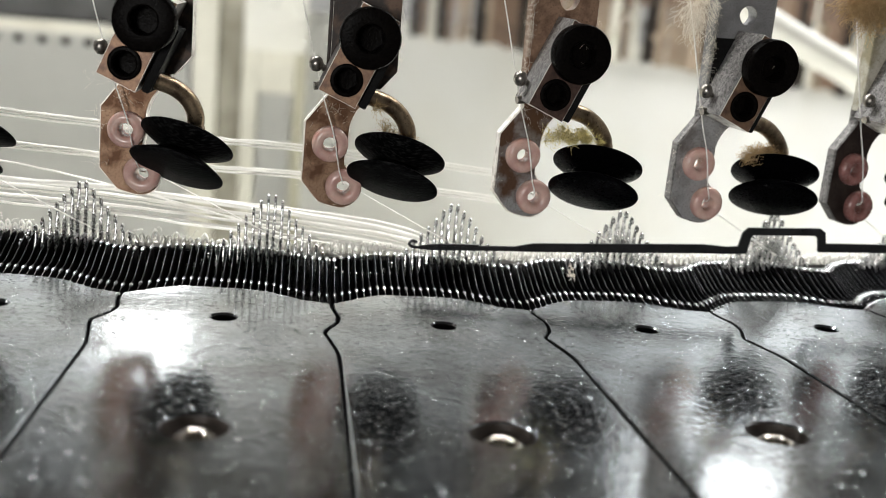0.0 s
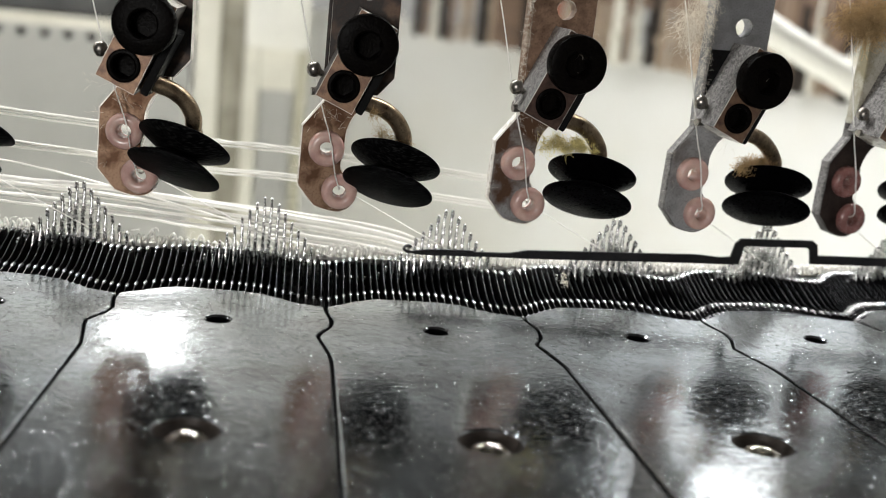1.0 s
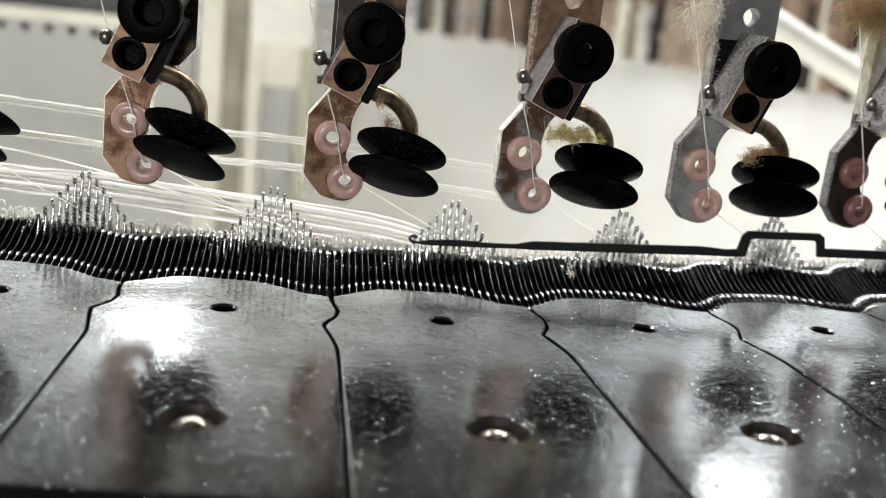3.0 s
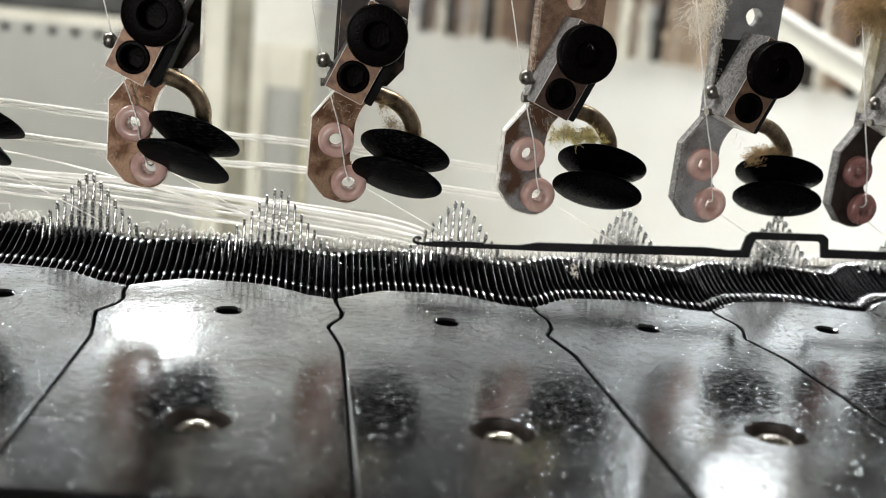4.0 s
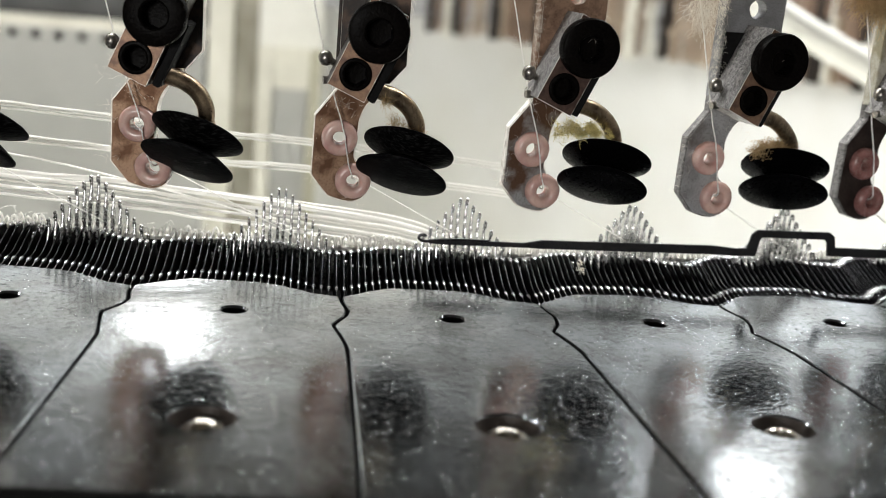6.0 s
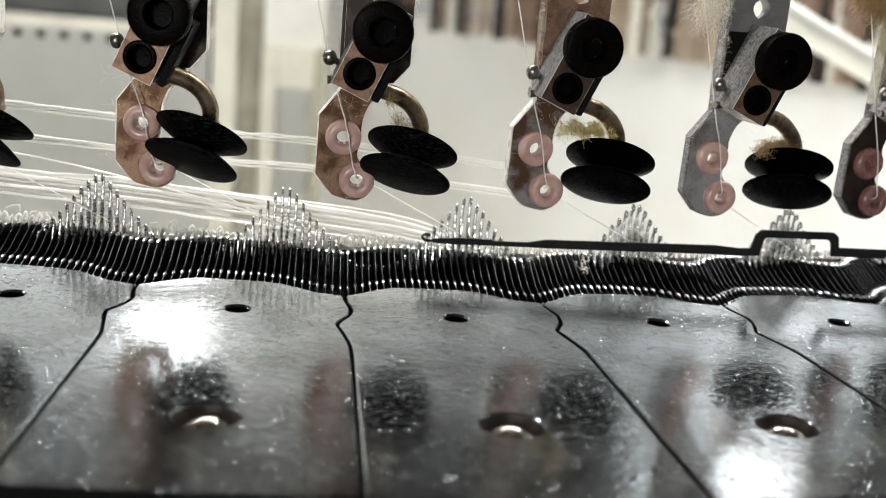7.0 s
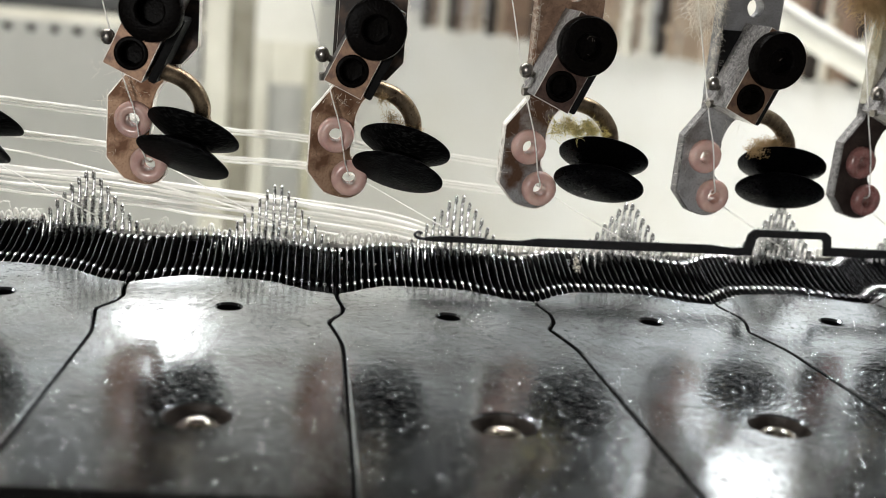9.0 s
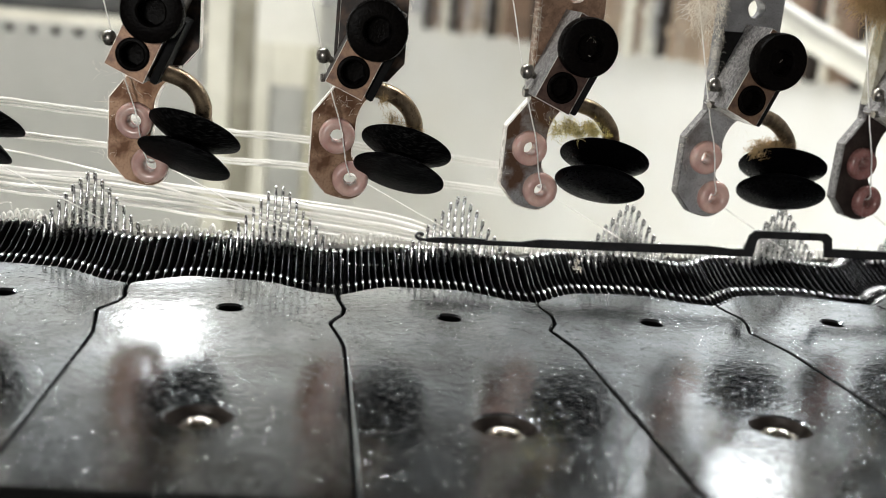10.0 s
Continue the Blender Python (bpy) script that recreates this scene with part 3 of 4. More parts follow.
def feeder(label, bar, plate, block_metal, flank=DARK_BROWN, ring=CERAMIC, disc=BLACK_DISC, rim=RUBBED_LIT, dark_wedge=False, set_in=(0, 0, 0), size=1.0):
    """Local x along the ring, y inwards, z up; y = 0 over the plate edge."""
    f = thing("yarn_feeder", Matrix(), label, "yarn feeder", "feeders above the needles")

    def scaled(pts):
        return [(x * MM, z * MM) for x, z in pts]

    # upright bar
    bm = bmesh.new()
    add_prism(bm, scaled([(-0.6, 25.6), (5.8, 26.0), (7.75, 28.3), (7.75, 130), (-0.6, 130)]), 6.4 * MM, 8.6 * MM, [(3.8 * MM, 38.7 * MM, 1.25 * MM), (3.8 * MM, 50 * MM, 1.25 * MM)], bevel=0.14 * MM, worn=True)
    part("upright_bar", bm, bar, f, edge=rim)
    bm = bmesh.new()
    add_box(bm, -1.0 * MM, -0.62 * MM, 6.2 * MM, 8.4 * MM, 27.0 * MM, 130 * MM, bevel=0.12 * MM)
    part("side_flange", bm, bar, f)
    # guide plate
    outline = [(-0.6, 25.4), (-1.0, 23.9), (-3.25, 21.3), (-3.35, 13.7), (-1.15, 11.1), (0.9, 10.55), (2.4, 10.6), (3.6, 11.3), (4.1, 12.6), (4.0, 14.0), (3.1, 15.2), (2.3, 15.9), (2.05, 16.7), (2.2, 18.2), (2.35, 19.6), (2.5, 21.3), (3.2, 23.0), (4.4, 24.4), (5.2, 25.4)]
    outline = [(p.x, p.y) for p in smooth_path([(x, z, 0) for x, z in outline[4:]], 3)]
    outline = [(-0.6, 27.5), (-0.6, 25.0), (-3.3, 21.4), (-3.4, 13.7)] + outline + [(5.2, 27.5)]
    bm = bmesh.new()
    add_prism(bm, scaled(outline), 7.2 * MM, 9.0 * MM, [(0, 18.75 * MM, 1.72 * MM), (2.0 * MM, 13.35 * MM, 1.72 * MM)], bevel=0.34 * MM, worn=True)
    part("guide_plate", bm, plate, f, "stained steel guide plate", edge=rim)
    # eyelets
    prof = [(0.82, -0.3), (0.88, -0.75), (1.05, -1.05), (1.6, -1.12), (2.08, -0.95), (2.28, -0.6), (2.28, -0.05), (1.68, -0.02), (1.68, 1.82), (1.95, 1.86), (1.95, 2.0), (1.5, 2.15), (1.1, 2.05), (0.86, 1.7), (0.82, -0.3)]
    for x, z in ((0, 18.75), (2.0, 13.35)):
        bm = bmesh.new()
        add_lathe(bm, [(p * MM, q * MM) for p, q in prof], Matrix.Translation((x * MM, 7.2 * MM, z * MM)) @ Matrix.Rotation(-math.pi / 2, 4, "X"), 36)
        bmesh.ops.remove_doubles(bm, verts=bm.verts, dist=1e-7)
        part("eyelet", bm, ring, f, "glossy pink ceramic eyelet", smooth=60)
    # clamp block, turned about the axis that faces outwards
    lean = Matrix.Translation((0.2 * MM, 0, 25.25 * MM)) @ Matrix.Rotation(radians(23.9), 4, "Y")
    bm = bmesh.new()
    add_prism(bm, scaled([(-2.45, 0), (2.45, 0), (2.45, 11.4), (-2.45, 11.4)]), -0.2 * MM, 6.35 * MM, [(0, 2.5 * MM, 1.8 * MM), (0.1 * MM, 8.15 * MM, 1.8 * MM)], bevel=0.13 * MM, worn=True)
    bmesh.ops.transform(bm, matrix=lean, verts=bm.verts)
    bmesh.ops.recalc_face_normals(bm, faces=bm.faces)
    bm.normal_update()
    # side faces get their own tone: how light falls is put into colour
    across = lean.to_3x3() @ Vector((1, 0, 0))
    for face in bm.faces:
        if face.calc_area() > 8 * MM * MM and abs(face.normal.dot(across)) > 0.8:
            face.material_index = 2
    block = part("clamp_block", bm, block_metal, f, "tarnished clamp block", edge=RUBBED_LIT)
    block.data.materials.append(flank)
    # near-black flat wedge added on the bar behind the block
    if dark_wedge:
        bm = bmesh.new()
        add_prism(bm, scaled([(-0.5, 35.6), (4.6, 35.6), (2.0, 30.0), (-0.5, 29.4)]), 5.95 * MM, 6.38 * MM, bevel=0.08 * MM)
        part("dark_wedge", bm, DARK_CORE, f, "black flat wedge behind the clamp")
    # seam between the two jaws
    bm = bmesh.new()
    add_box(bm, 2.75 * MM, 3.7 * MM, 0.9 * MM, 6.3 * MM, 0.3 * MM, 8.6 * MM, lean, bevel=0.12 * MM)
    part("clamp_jaw", bm, DARK_CORE, f, "near-black clamp jaw")
    # screws
    for name, h, x, r, depth, socket in (("clamp_screw", 8.15, 0.1, 3.6, 1.9, 1.5), ("set_screw", 2.5, 0.0, 1.95, 0.3, 1.25)):
        bm = bmesh.new()
        at = lean @ Matrix.Translation((x * MM, -0.2 * MM, h * MM)) @ Matrix.Rotation(math.pi / 2, 4, "X")
        c = 0.4 if r > 3 else 0.15
        floor_h = depth - 2.6 if r > 3 else -2.0
        prof = [(r * 0.9, -0.02), (r, 0.05), (r, depth - c), (r - c * 0.35, depth - c * 0.25), (r - c, depth), (socket + 0.28, depth), (socket + 0.1, depth - 0.14), (socket, depth - 0.3, 6), (socket * 0.97, floor_h, 6), (0, floor_h - 0.1)]
        add_lathe(bm, [(p[0] * MM, p[1] * MM, *p[2:]) for p in prof], at, 48)
        part(name, bm, BLACK_SCREW, block, "black socket-head screw")
    # knob on a pin beside the block
    bm = bmesh.new()
    add_lathe(bm, [(p * MM, q * MM) for p, q in ((0, -1.0), (0.5, -0.85), (0.82, -0.4), (0.88, 0.1), (0.7, 0.6), (0.4, 0.85), (0, 0.92))], Matrix.Translation((-2.35 * MM, 3.5 * MM, 28.9 * MM)), 20)
    add_tube(bm, [(-2.35 * MM, 3.5 * MM, 28.9 * MM), (-1.0 * MM, 4.0 * MM, 28.2 * MM), (0.2 * MM, 4.2 * MM, 27.9 * MM)], 0.42 * MM, 10)
    add_tube(bm, [(-2.5 * MM, 3.6 * MM, 26.2 * MM), (-0.4 * MM, 4.0 * MM, 26.4 * MM)], 0.5 * MM, 10)
    part("knob", bm, KNOB_STEEL, f, "small bright steel knob")
    # bent rod that holds the discs
    bm = bmesh.new()
    bend = []
    for k, p in enumerate(((2.8, 3.2, 25.9), (4.6, 2.9, 25.4), (6.4, 2.7, 24.9), (7.9, 2.6, 23.9), (8.9, 2.3, 22.5), (9.2, 2.0, 21.2), (9.0, 1.9, 19.8))):
        bend.append((Vector(p) + Vector(set_in) * (k / 6)) * MM)
    add_tube(bm, smooth_path(bend, 5), 1.05 * MM, 16)
    add_lathe(bm, [(p * MM, q * MM) for p, q in ((0, -0.4), (1.3, -0.4), (1.4, 0), (1.3, 0.5), (0, 0.5))], Matrix.Translation(bend[-1] + Vector((0, 0, 0.4 * MM))), 18)
    part("bent_rod", bm, ROD_BRASS, f, "bent worn brass rod")
    # pair of discs with a deep groove between them
    low, high = Vector((7.4, -0.5, 15.7)), Vector((8.35, 1.5, 19.05))
    axis = (high - low).normalized()
    mid = ((low + high) / 2 + Vector(set_in)) * MM
    turn = axis.to_track_quat("Z", "Y").to_matrix().to_4x4()
    for sgn in (1, -1):
        bm = bmesh.new()
        prof = [(0, 2.5), (1.35, 2.46), (3.2, 2.3), (4.7, 2.14), (5.4, 2.06), (5.66, 1.9), (5.64, 1.76), (5.3, 1.55), (4.2, 0.95), (3.0, 0.4), (2.2, 0.05), (0, 0.02)]
        add_lathe(bm, [(p * MM * size, q * MM * size * sgn) for p, q in prof], Matrix.Translation(mid) @ turn, 56)
        part("tension_disc", bm, disc, f, "black lacquered tension disc", smooth=40)
    return f


def feeder_place(i):
    return frame_at(EYE_S + (i - 3) * PITCH, 0, 0)


brown = "brown steel yarn feeder with pink eyelets and dusty black discs"
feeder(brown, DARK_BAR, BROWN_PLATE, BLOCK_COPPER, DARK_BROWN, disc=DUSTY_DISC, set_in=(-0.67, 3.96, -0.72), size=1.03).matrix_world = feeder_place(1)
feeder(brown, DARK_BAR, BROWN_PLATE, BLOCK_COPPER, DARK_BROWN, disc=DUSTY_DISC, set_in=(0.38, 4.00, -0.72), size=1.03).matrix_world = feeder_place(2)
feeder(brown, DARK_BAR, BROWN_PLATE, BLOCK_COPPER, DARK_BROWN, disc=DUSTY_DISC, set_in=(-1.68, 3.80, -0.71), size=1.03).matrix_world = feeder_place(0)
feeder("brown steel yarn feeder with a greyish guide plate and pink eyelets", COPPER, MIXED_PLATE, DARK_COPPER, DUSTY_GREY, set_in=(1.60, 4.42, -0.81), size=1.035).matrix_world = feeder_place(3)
feeder("grey steel yarn feeder with pink eyelets and black discs", GREY_STEEL, GREY_PLATE, BLOCK_COPPER, DUSTY_GREY, rim=DUSTY_GREY, dark_wedge=True, set_in=(4.22, 6.53, -1.23), size=1.05).matrix_world = feeder_place(4)
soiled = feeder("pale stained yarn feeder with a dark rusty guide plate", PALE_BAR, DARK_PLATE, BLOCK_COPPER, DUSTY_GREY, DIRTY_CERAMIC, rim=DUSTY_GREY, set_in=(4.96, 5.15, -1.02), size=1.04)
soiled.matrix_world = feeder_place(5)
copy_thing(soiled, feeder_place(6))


def carrier_ring():
    """The ring from which the feeders hang."""
    bm = bmesh.new()
    prof = [(-14, 129.9), (-4, 129.9), (-4, 146), (-14, 146)]
    rows = []
    for k in range(200):
        s = k / 200 * math.tau * R
        rows.append([bm.verts.new(spot(s, d * MM, z * MM)) for d, z in prof])
    for a, b in zip(rows, rows[1:] + rows[:1]):
        for k in range(4):
            bm.faces.new((a[k], b[k], b[(k + 1) % 4], a[(k + 1) % 4]))
    thing("feeder_carrier_ring", Matrix(), "dull grey steel ring carrying the feeders", "machine part", kind="structure", bm=bm, material=GREY_STEEL)


carrier_ring()


# ---- yarns ----
def yarn(pts, r=0.11, label="fine white cotton yarn running through a feeder", wobble=0.04, n=10):
    path = smooth_path([Vector(p) * MM for p in pts], n)
    out = []
    for k, p in enumerate(path):
        q = Vector((k * 0.35, pts[0][0], pts[0][2]))
        out.append(p + Vector((noise.noise(q), noise.noise(q + Vector((7, 3, 1))), noise.noise(q + Vector((1, 9, 4))))) * wobble * MM)
    bm = bmesh.new()
    add_tube(bm, out, r * MM, 6)
    return thing("yarn", Matrix(), label, "yarn", "white yarns", bm=bm, material=YARN, smooth=60)


def feeder_yarn(i):
    m = feeder_place(i)

    def at(x, y, z):
        return tuple((m @ Vector((x * MM, y * MM, z * MM))) / MM)

    land = spot(SEAM + (i - 3 + 1) * PITCH + (PEAK + 1.5) * MM, -13.4 * MM, 4.2 * MM) / MM
    yarn([at(-24.0, 5.6, 129.8), at(-11.5, 5.6, 63.8), at(-4.2, 5.4, 35.7), at(-1.5, 5.4, 25.7), at(0.3, 5.6, 20.3), at(1.2, 5.7, 16.0), at(1.8, 6.0, 14.2), at(2.1, 7.5, 13.5), at(2.4, 9.9, 13.3), at(4.5, 10.6, 12.0), tuple(land)], 0.09, n=8)


for i in range(0, 7):
    feeder_yarn(i)

# yarns crossing behind the needles
BACK = "white yarn crossing behind the needles"
for lift, side, r in ((0.45, 0.0, 0.17), (0.05, 0.5, 0.15), (-0.4, 0.1, 0.17)):
    yarn([(-75, 24 + side, 18.9 + lift), (-49, 25, 17.4 + lift), (-34, 25, 16.5 + lift * 0.8), (-19, 25 + side, 15.3 + lift * 0.7), (-7, 25, 14.9 + lift), (25, 27, 12.5 + lift)], r, BACK, 0.12, 14)
    yarn([(-75, 24 + side, 14.9 + lift), (-49, 25, 13.1 + lift), (-34, 25, 12.2 + lift * 0.7), (-19, 25 + side, 11.2 + lift * 0.8), (-7, 25, 11.0 + lift), (25, 27, 8.5 + lift)], r, BACK, 0.12, 14)
yarn([(-75, 17, 16.8), (-47.5, 18, 12.3), (-34.6, 18, 10.1), (-18, 17.6, 6.5), (-5.5, 17, 3.1), (2, 15.5, 0.5)], 0.15, BACK, 0.1, 12)
for z0, z1, z2, z3, r in ((9.9, 9.5, 8.2, 5.8, 0.2), (9.3, 8.7, 7.4, 5.1, 0.15), (8.9, 8.1, 6.6, 4.5, 0.2), (7.9, 7.1, 5.9, 3.6, 0.16), (7.2, 6.4, 5.0, 3.0, 0.13), (9.6, 8.9, 7.9, 6.0, 0.12), (6.4, 5.6, 4.2, 2.2, 0.14), (8.3, 7.6, 6.2, 4.0, 0.1)):
    y = random.uniform(16.8, 20)
    yarn([(-75, y, z0 + 2.2), (-47.6, y, z0), (-33, y, z1), (-18, y, z2), (5.3, y - 0.6, z3), (18, y - 1, z3 * 0.3)], r * 1.5, BACK, 0.12, 14)


# ---- the spare latch needle lying across, which sinks slowly ----
def spare_needle():
    bm = bmesh.new()
    y0, y1 = -0.22 * MM, 0.22 * MM

    def strip(pts_top, pts_bottom):
        add_prism(bm, [(x * MM, z * MM) for x, z in pts_top + pts_bottom[::-1]], y0, y1, bevel=0.06 * MM)

    top = [(1.3, 0.22), (3.0, 0.28), (14.5, 0.15), (17, 0.62), (41.5, 0.72), (45.0, 0.40), (46.6, 0.5), (47.1, 2.5), (47.9, 3.2), (58.6, 3.2), (59.4, 2.6), (59.7, 1.0), (75, 0.85), (110, 0.85)]
    bottom = [(1.3, -0.25), (3.0, -0.4), (14.5, -0.45), (17, -0.55), (41.5, -0.55), (45.0, -0.62), (47.9, -0.55), (48.3, 1.75), (48.7, 2.15), (57.9, 2.15), (58.4, 1.7), (58.7, -0.25), (75, -0.35), (110, -0.35)]
    strip(top, bottom)
    ob = thing("spare_latch_needle", Matrix(), "blackened steel latch needle lying across the raised needles", "knitting needle", bm=bm, material=BLACK_NEEDLE)
    bm = bmesh.new()
    add_tube(bm, smooth_path([(x * MM, 0, z * MM) for x, z in ((3.5, 0.0), (0.9, -0.05), (0.2, 0.1), (-0.1, 0.45), (0.15, 0.8), (0.6, 0.85), (0.95, 0.62))], 4), 0.2 * MM, 8)
    part("hook", bm, BLACK_NEEDLE, ob)
    bm = bmesh.new()
    add_tube(bm, smooth_path([(x * MM, -0.2 * MM, z * MM) for x, z in ((2.0, 0.2), (5.0, 0.36), (9.5, 0.3))], 4), 0.2 * MM, 8)
    part("latch", bm, BLACK_NEEDLE, ob)
    return ob


SPARE = spare_needle()


# ---- fabric inside the cylinder ----
def fabric():
    bm = bmesh.new()
    n = 240
    prof = [(-16.6, 2.0), (-16.6, 0.5), (-16.7, -3), (-17.3, -20), (-19, -120), (-22, -420), (-22.8, -420), (-20.0, -120), (-18.1, -20), (-17.6, -3), (-17.5, 2.0)]
    rows = []
    for k in range(n):
        s = k / n * math.tau * R
        rows.append([bm.verts.new(spot(s, (d + 0.25 * noise.noise(Vector((k * 0.9, z * 0.1, 0)))) * MM, z * MM)) for d, z in prof])
    for k in range(n):
        a, b = rows[k], rows[(k + 1) % n]
        for j in range(len(prof)):
            bm.faces.new((a[j], b[j], b[(j + 1) % len(prof)], a[(j + 1) % len(prof)]))
    thing("knit_fabric_tube", Matrix(), "white knitted fabric tube hanging inside the cylinder", "fabric", bm=bm, material=FABRIC, smooth=80)
    # fabric gathered at the bottom
    bm = bmesh.new()
    add_lathe(bm, [(0.354, -0.419), (0.25, -0.46), (0.0, -0.47)], Matrix.Translation((0, R, 0)), 64)
    thing("gathered_fabric", Matrix(), "white knitted fabric gathered towards the take-down", "fabric", bm=bm, material=FABRIC, smooth=80)


fabric()


def loops():
    """New stitches and fuzz along the needle row."""
    bm = bmesh.new()
    step = PITCH / NEEDLES
    for k in range(-NEEDLES // 2, NEEDLES * 6):
        s = SEAM - 3 * PITCH + k * step
        m = frame_at(s, -16.4 * MM, 2.3 * MM)
        z = 0.3 + 0.9 * random.random()
        w = random.uniform(0.3, 0.5)
        for q in range(2):
            dz = -q * 0.9
            pts = [(-w, 0.3 + q * 0.6, z - 1.2 + dz), (-w * 0.7, 0.1 + q * 0.6, z - 0.2 + dz), (0, 0 + q * 0.6, z + 0.35 + dz), (w * 0.7, 0.1 + q * 0.6, z - 0.2 + dz), (w, 0.3 + q * 0.6, z - 1.2 + dz)]
            add_tube(bm, [m @ (Vector(p) * MM) for p in smooth_path(pts, 2)], 0.19 * MM, 5)
        if k % 2:
            a = Vector((random.uniform(-1, 1), random.uniform(0, 5), random.uniform(-0.6, 1.0)))
            b = a + Vector((random.uniform(-1.2, 1.2), random.uniform(-0.6, 0.6), random.uniform(0, 0.9)))
            c = b + Vector((random.uniform(-1.2, 1.2), random.uniform(-0.6, 0.6), random.uniform(-0.8, 0.4)))
            add_tube(bm, [m @ (p * MM) for p in smooth_path([a, b, c], 3)], 0.04 * MM, 3)
    thing("stitch_loops", Matrix(), "fuzzy white yarn loops along the needles", "yarn loops", kind="stuff", bm=bm, material=YARN, smooth=80)


loops()


# ---- the far side of the machine, across the cylinder ----
def far_side():
    tans = (BROWN_FAR, TAN_FAR, CREAM_PAINT, DARK_BROWN, BROWN_FAR, TAN_FAR, DARK_BROWN, CREAM_PAINT, TAN_FAR, RED_FAR, BROWN_FAR, DARK_BROWN, TAN_FAR)
    for i in range(56):
        a = math.pi * 0.56 + (i + random.uniform(-0.3, 0.3)) * math.pi * 0.365 / 56
        bm = bmesh.new()
        w, h = random.choice((1.8, 2.2, 3.0, 4.2)) * MM, random.uniform(50, 75) * MM
        add_box(bm, -w, w, -4 * MM, 4 * MM, 0, h, bevel=1.2 * MM)
        add_lathe(bm, [(0, -9 * MM), (2.6 * MM, -9 * MM), (2.6 * MM, -4 * MM), (0, -4 * MM)], Matrix.Translation((0, 0, h * 0.4)) @ Matrix.Rotation(math.pi / 2, 4, "X"), 12)
        m = frame_at(a * R, -24 * MM, (-10 + random.uniform(-3, 2)) * MM)
        thing("far_feeder", m, "blurred brown feeder bar across the cylinder", "yarn feeder", "feeders across the cylinder", bm=bm, material=random.choice(tans))
    # rail that carries them
    bm = bmesh.new()
    prof = [(-27, 30), (-21, 30), (-21, 64), (-27, 64)]
    rows = []
    for k in range(61):
        s = (math.pi * 0.54 + math.pi * 0.39 * k / 60) * R
        rows.append([bm.verts.new(spot(s, d * MM, z * MM)) for d, z in prof])
    for a, b in zip(rows, rows[1:]):
        for k in range(4):
            bm.faces.new((a[k], b[k], b[(k + 1) % 4], a[(k + 1) % 4]))
    bm.faces.new(rows[0])
    bm.faces.new(rows[-1][::-1])
    thing("far_feeder_rail", Matrix(), "brown steel rail across the cylinder", "machine part", bm=bm, material=BROWN_FAR)


far_side()


def centre_frame():
    """Grey perforated panel and cream column that stand inside the fabric tube."""
    f = thing("take_down_panel", Matrix.Translation((0, 0.55, 0)), "grey perforated steel panel inside the cylinder", "machine panel")
    bm = bmesh.new()
    holes = [((-0.2581 + 0.01336 * k), -0.0186, 0.0028) for k in range(14)]
    add_prism(bm, [(-0.272, -0.42), (-0.066, -0.42), (-0.066, -0.0140), (-0.272, -0.0140)], 0, 0.003, holes)
    part("perforated_sheet", bm, GREY_PAINT, f)
    # near-black sheet added so that the holes look dark inside
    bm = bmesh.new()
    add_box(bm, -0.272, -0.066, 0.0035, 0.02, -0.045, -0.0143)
    part("dark_hole_sheet", bm, DARK_CORE, f, "dark sheet added behind the holes")
    bm = bmesh.new()
    add_box(bm, -0.272, -0.066, -0.004, 0.02, -0.0138, -0.0072, bevel=0.001)
    part("top_rail", bm, CREAM_PAINT, f, "cream top rail")
    bm = bmesh.new()
    add_box(bm, -0.272, -0.066, 0.002, 0.02, -0.0070, 0.016, bevel=0.001)
    part("upper_rail", bm, SLATE_PAINT, f, "dark grey upper rail")
    c = thing("cream_column", Matrix.Translation((0, 0.55, 0)), "cream painted machine column inside the cylinder", "machine column")
    # drab post and olive side: the column's shading put into their colour
    for name, x0, x1, y0, top, material in (("post", -0.0635, -0.0492, 0.0, 0.03, CREAM_PAINT), ("post", -0.049, -0.0343, 0.008, 0.03, SHADED_DRAB), ("frame_side", -0.034, -0.0247, -0.002, -0.0155, CREAM_PAINT), ("frame_side", -0.002, 0.0045, -0.002, -0.0155, SHADED_OLIVE), ("door", -0.0244, -0.0023, 0.004, -0.0412, GREY_PAINT)):
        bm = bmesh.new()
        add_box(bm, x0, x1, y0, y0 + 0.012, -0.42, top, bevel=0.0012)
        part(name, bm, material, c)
    bm = bmesh.new()
    add_box(bm, -0.0244, -0.0023, -0.002, 0.012, -0.0408, -0.0155, bevel=0.0008)
    part("frame_head", bm, CREAM_PAINT, c)
    bm = bmesh.new()
    add_box(bm, -0.0335, 0.004, -0.008, 0.012, -0.0153, 0.05, bevel=0.002)
    part("column_head", bm, WHITE_PAINT, c, "white painted head of the column")


centre_frame()


def hose():
    bm = bmesh.new()
    add_tube(bm, smooth_path([(0.10, 0.33, 0.078), (0.15, 0.31, 0.052), (0.187, 0.30, 0.031), (0.234, 0.30, 0.010), (0.28, 0.31, -0.014), (0.31, 0.33, -0.06), (0.318, 0.34, -0.2), (0.318, 0.34, -0.43)], 8), 6.2 * MM, 14)
    thing("air_hose", Matrix(), "pale translucent air hose across the cylinder", "hose", bm=bm, material=WHITE_PAINT, smooth=60)


hose()


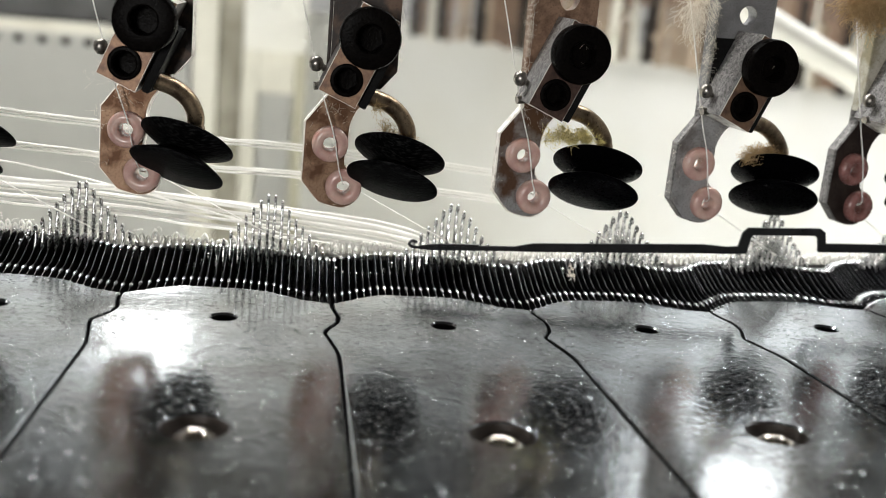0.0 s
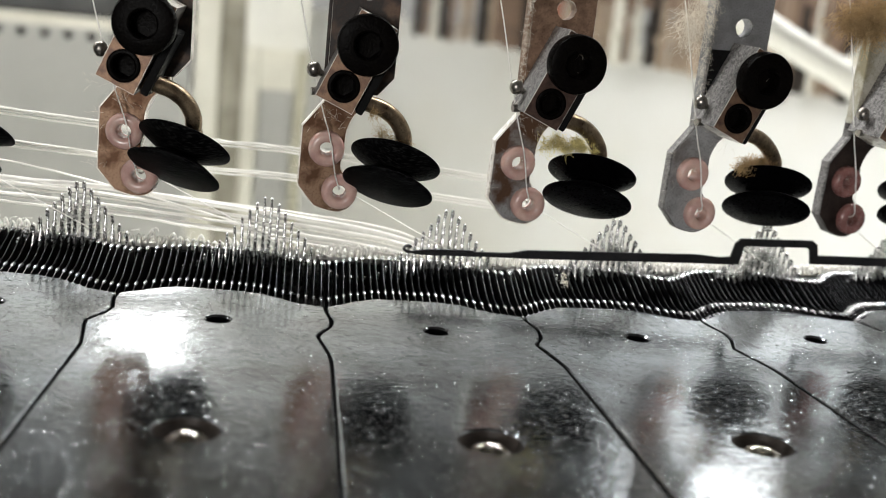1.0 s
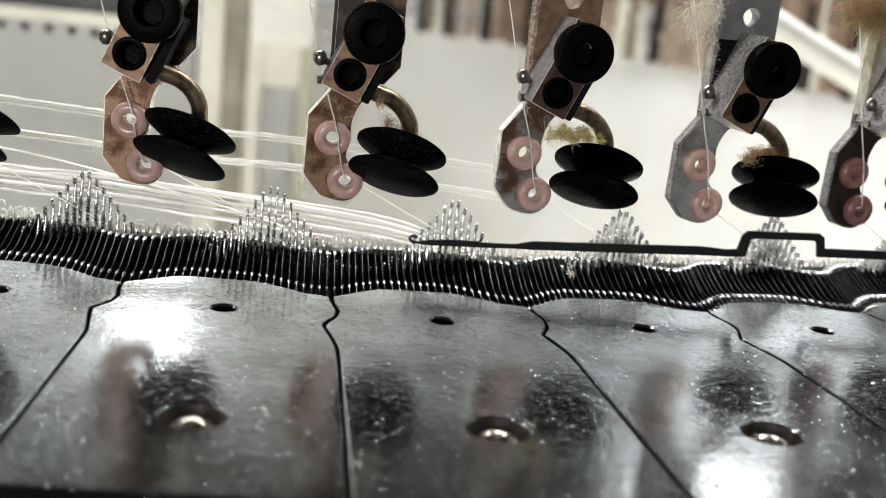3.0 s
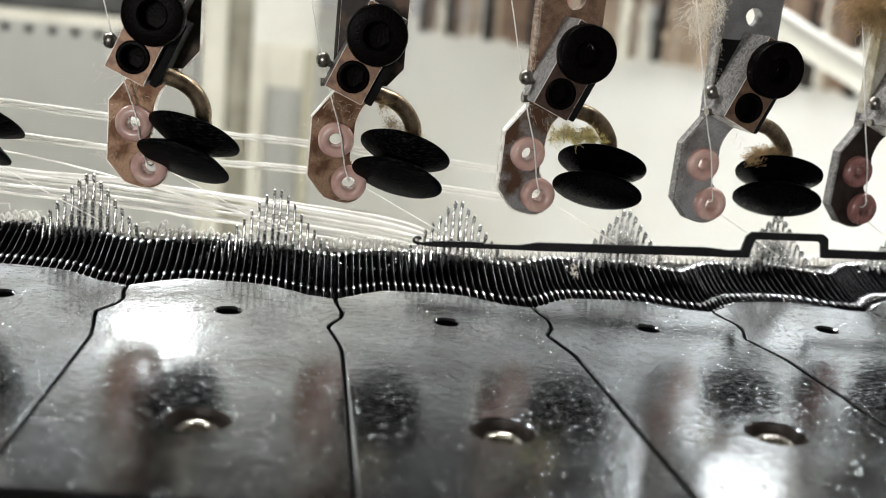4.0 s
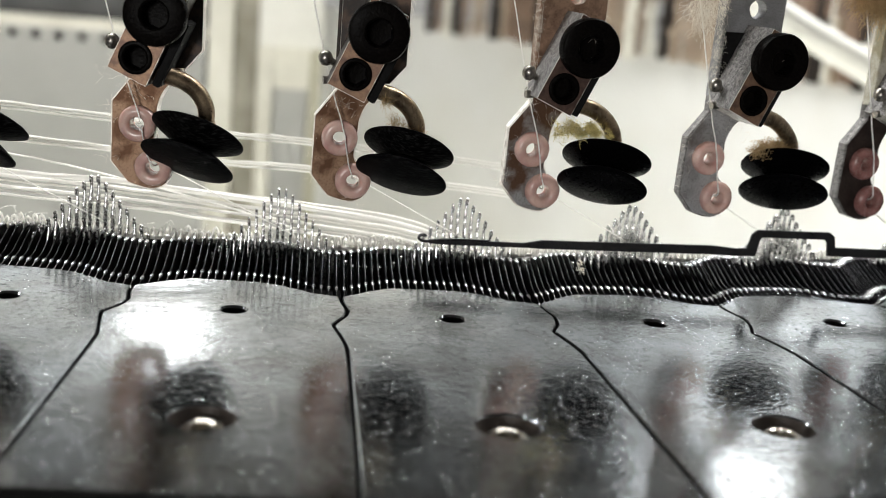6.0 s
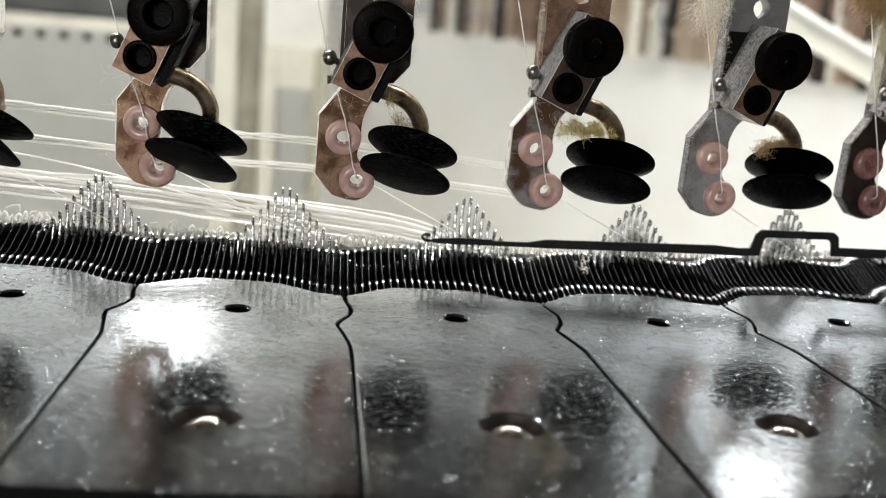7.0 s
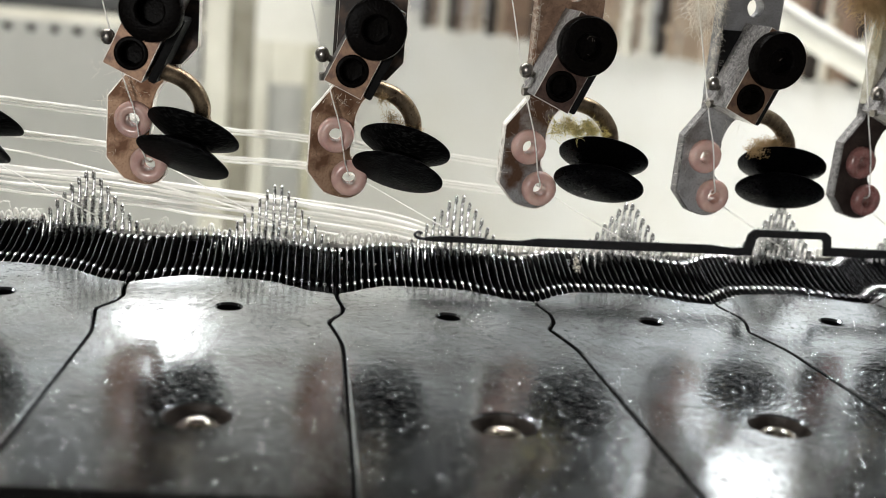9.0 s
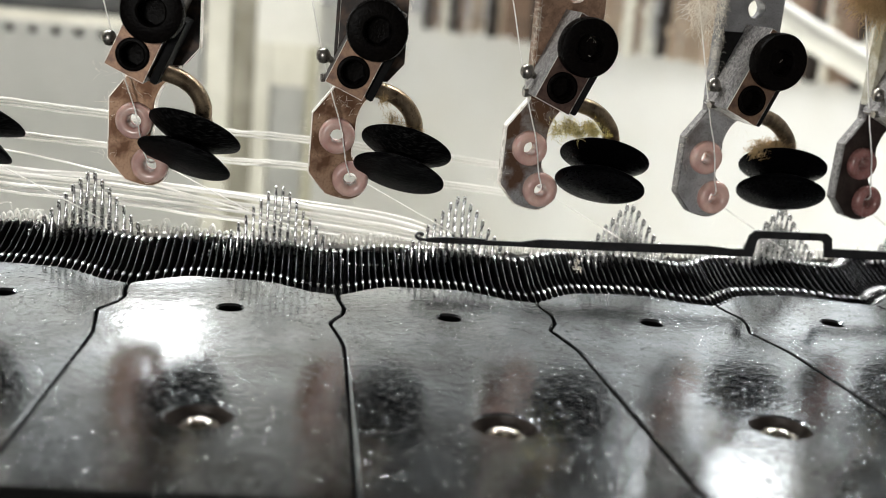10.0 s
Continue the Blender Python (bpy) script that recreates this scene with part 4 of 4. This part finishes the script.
# ---- lint caught on the feeders ----
def lint(i, spots, material, label, fibres=120, spread=1.4, r=0.035, droop=0.0):
    m = feeder_place(i) if i >= 0 else Matrix()
    bm = bmesh.new()
    for k in range(fibres):
        c = Vector(random.choice(spots)) + Vector([random.gauss(0, spread * 0.35) for _ in range(3)])
        p, d = c, Vector([random.gauss(0, 1) for _ in range(3)]).normalized()
        pts = [p]
        for q in range(5):
            d = (d + Vector([random.gauss(0, 0.55) for _ in range(3)]) + Vector((0, 0, -droop))).normalized()
            p = p + d * spread * random.uniform(0.15, 0.35)
            pts.append(p)
        add_tube(bm, [m @ (q * MM) for q in pts], r * MM, 3, cap=False)
    thing("lint_tuft", Matrix(), label, "lint", "lint on the feeders", kind="stuff", bm=bm, material=material, smooth=80)


lint(-1, [(30.5, 11.2, 1.9), (31.1, 11.9, 1.6), (30.9, 12.6, 2.5), (30.6, 12.0, 2.0)], LINT_PALE, "small white lint fleck on the sinkers", 60, 0.45, 0.03)
lint(4, [(-5.0, 4, 39.0), (-5.2, 4, 38), (-4.6, 4, 37), (-4.0, 4.5, 40), (-4.0, 4.5, 42)], LINT_PALE, "pale fluffy lint on a feeder bar", 420, 2.2, 0.017, 0.4)
lint(4, [(-1.4, 5.8, 30 + 0.6 * k) for k in range(22)], LINT_PALE, "pale lint along a feeder bar", 260, 0.8, 0.015, 0.2)
lint(3, [(-1.0, 6.0, 26 + 0.8 * k) for k in range(20)], LINT_PALE, "pale lint along a feeder bar", 300, 0.5, 0.02, 0.1)
for dx, dz, count, spread in ((2.6, -0.1, 90, 1.1), (4.0, 0.1, 170, 0.8), (5.3, -0.5, 150, 0.9), (6.6, 0.2, 200, 0.8), (7.6, -0.3, 130, 0.7), (8.8, -0.6, 80, 0.6)):
    lint(3, [(dx + random.uniform(-0.5, 0.5), 3.6 + random.uniform(-0.4, 0.4), 22.1 + dz + random.uniform(-0.4, 0.4)) for _ in range(4)], LINT_GREEN, "yellow-green lint clump under a bent rod", count, spread, 0.03)
for dx, dz, count, spread in ((6.8, 0.0, 120, 0.9), (8.2, 0.7, 240, 1.0), (9.8, 1.0, 260, 0.9), (11.2, 0.9, 160, 0.8)):
    lint(4, [(dx + random.uniform(-0.5, 0.5), 6.2 + random.uniform(-0.4, 0.4), 20.0 + dz + random.uniform(-0.3, 0.3)) for _ in range(4)], LINT_BROWN, "brown lint clump on a tension disc", count, spread, 0.026)
lint(2, [(6.6, 4.4, 21.6), (7.6, 4.8, 20.9), (8.8, 4.6, 20.4), (9.8, 4.6, 20.3), (5.2, 2.6, 24.2)], LINT_BROWN, "brown lint on a bent rod", 420, 0.8, 0.022)
lint(5, [(-4.5, 3, 41 + 0.5 * k) for k in range(4)] + [(-6.5, 3, 41), (-3, 4, 40.5), (-8, 3, 41.5)], LINT_BROWN, "brown fluffy lint on a feeder bar", 1300, 2.4, 0.03, 0.1)
for i in (1, 2, 3, 4):
    lint(i, [(7.8, 7.5, 29 + 0.9 * k) for k in range(9)] + [(-2.4, 3.5, 28.8), (-2.2, 3.8, 26.5)], LINT_PALE, "fine pale lint on a feeder", 130, 0.7, 0.014)
    lint(i, [(2.9 * t - 2.6, 0.0, 25.2 - 1.2 * t) for t in (0, 0.5, 1, 1.5)] + [(-3.3, 7.2, 14 + 2.2 * k) for k in range(4)] + [(2.4, 7.0, 11.0), (4.9, 0.2, 30), (5.6, 0.4, 33)], LINT_PALE, "loose fine fibres on the edges of a feeder", 60, 1.2, 0.012)


# ---- what moves ----
def motions():
    rows = []
    for t, lift in ((0.0, 1.28), (0.5, 1.22), (1.5, 1.15), (2.5, 1.10), (4.0, 0.78), (4.5, 0.66), (5.0, 0.22), (5.5, 0.15), (7.0, 0.08), (8.0, 0.0), (10.0, 0.0)):
        tilt = 0.9 + math.degrees(math.atan(lift / 48))
        rows.append((t, pose(8.0 * MM, 12.3 * MM, 4.55 * MM, 0, -tilt, 0)))
    walk(SPARE, rows)


motions()
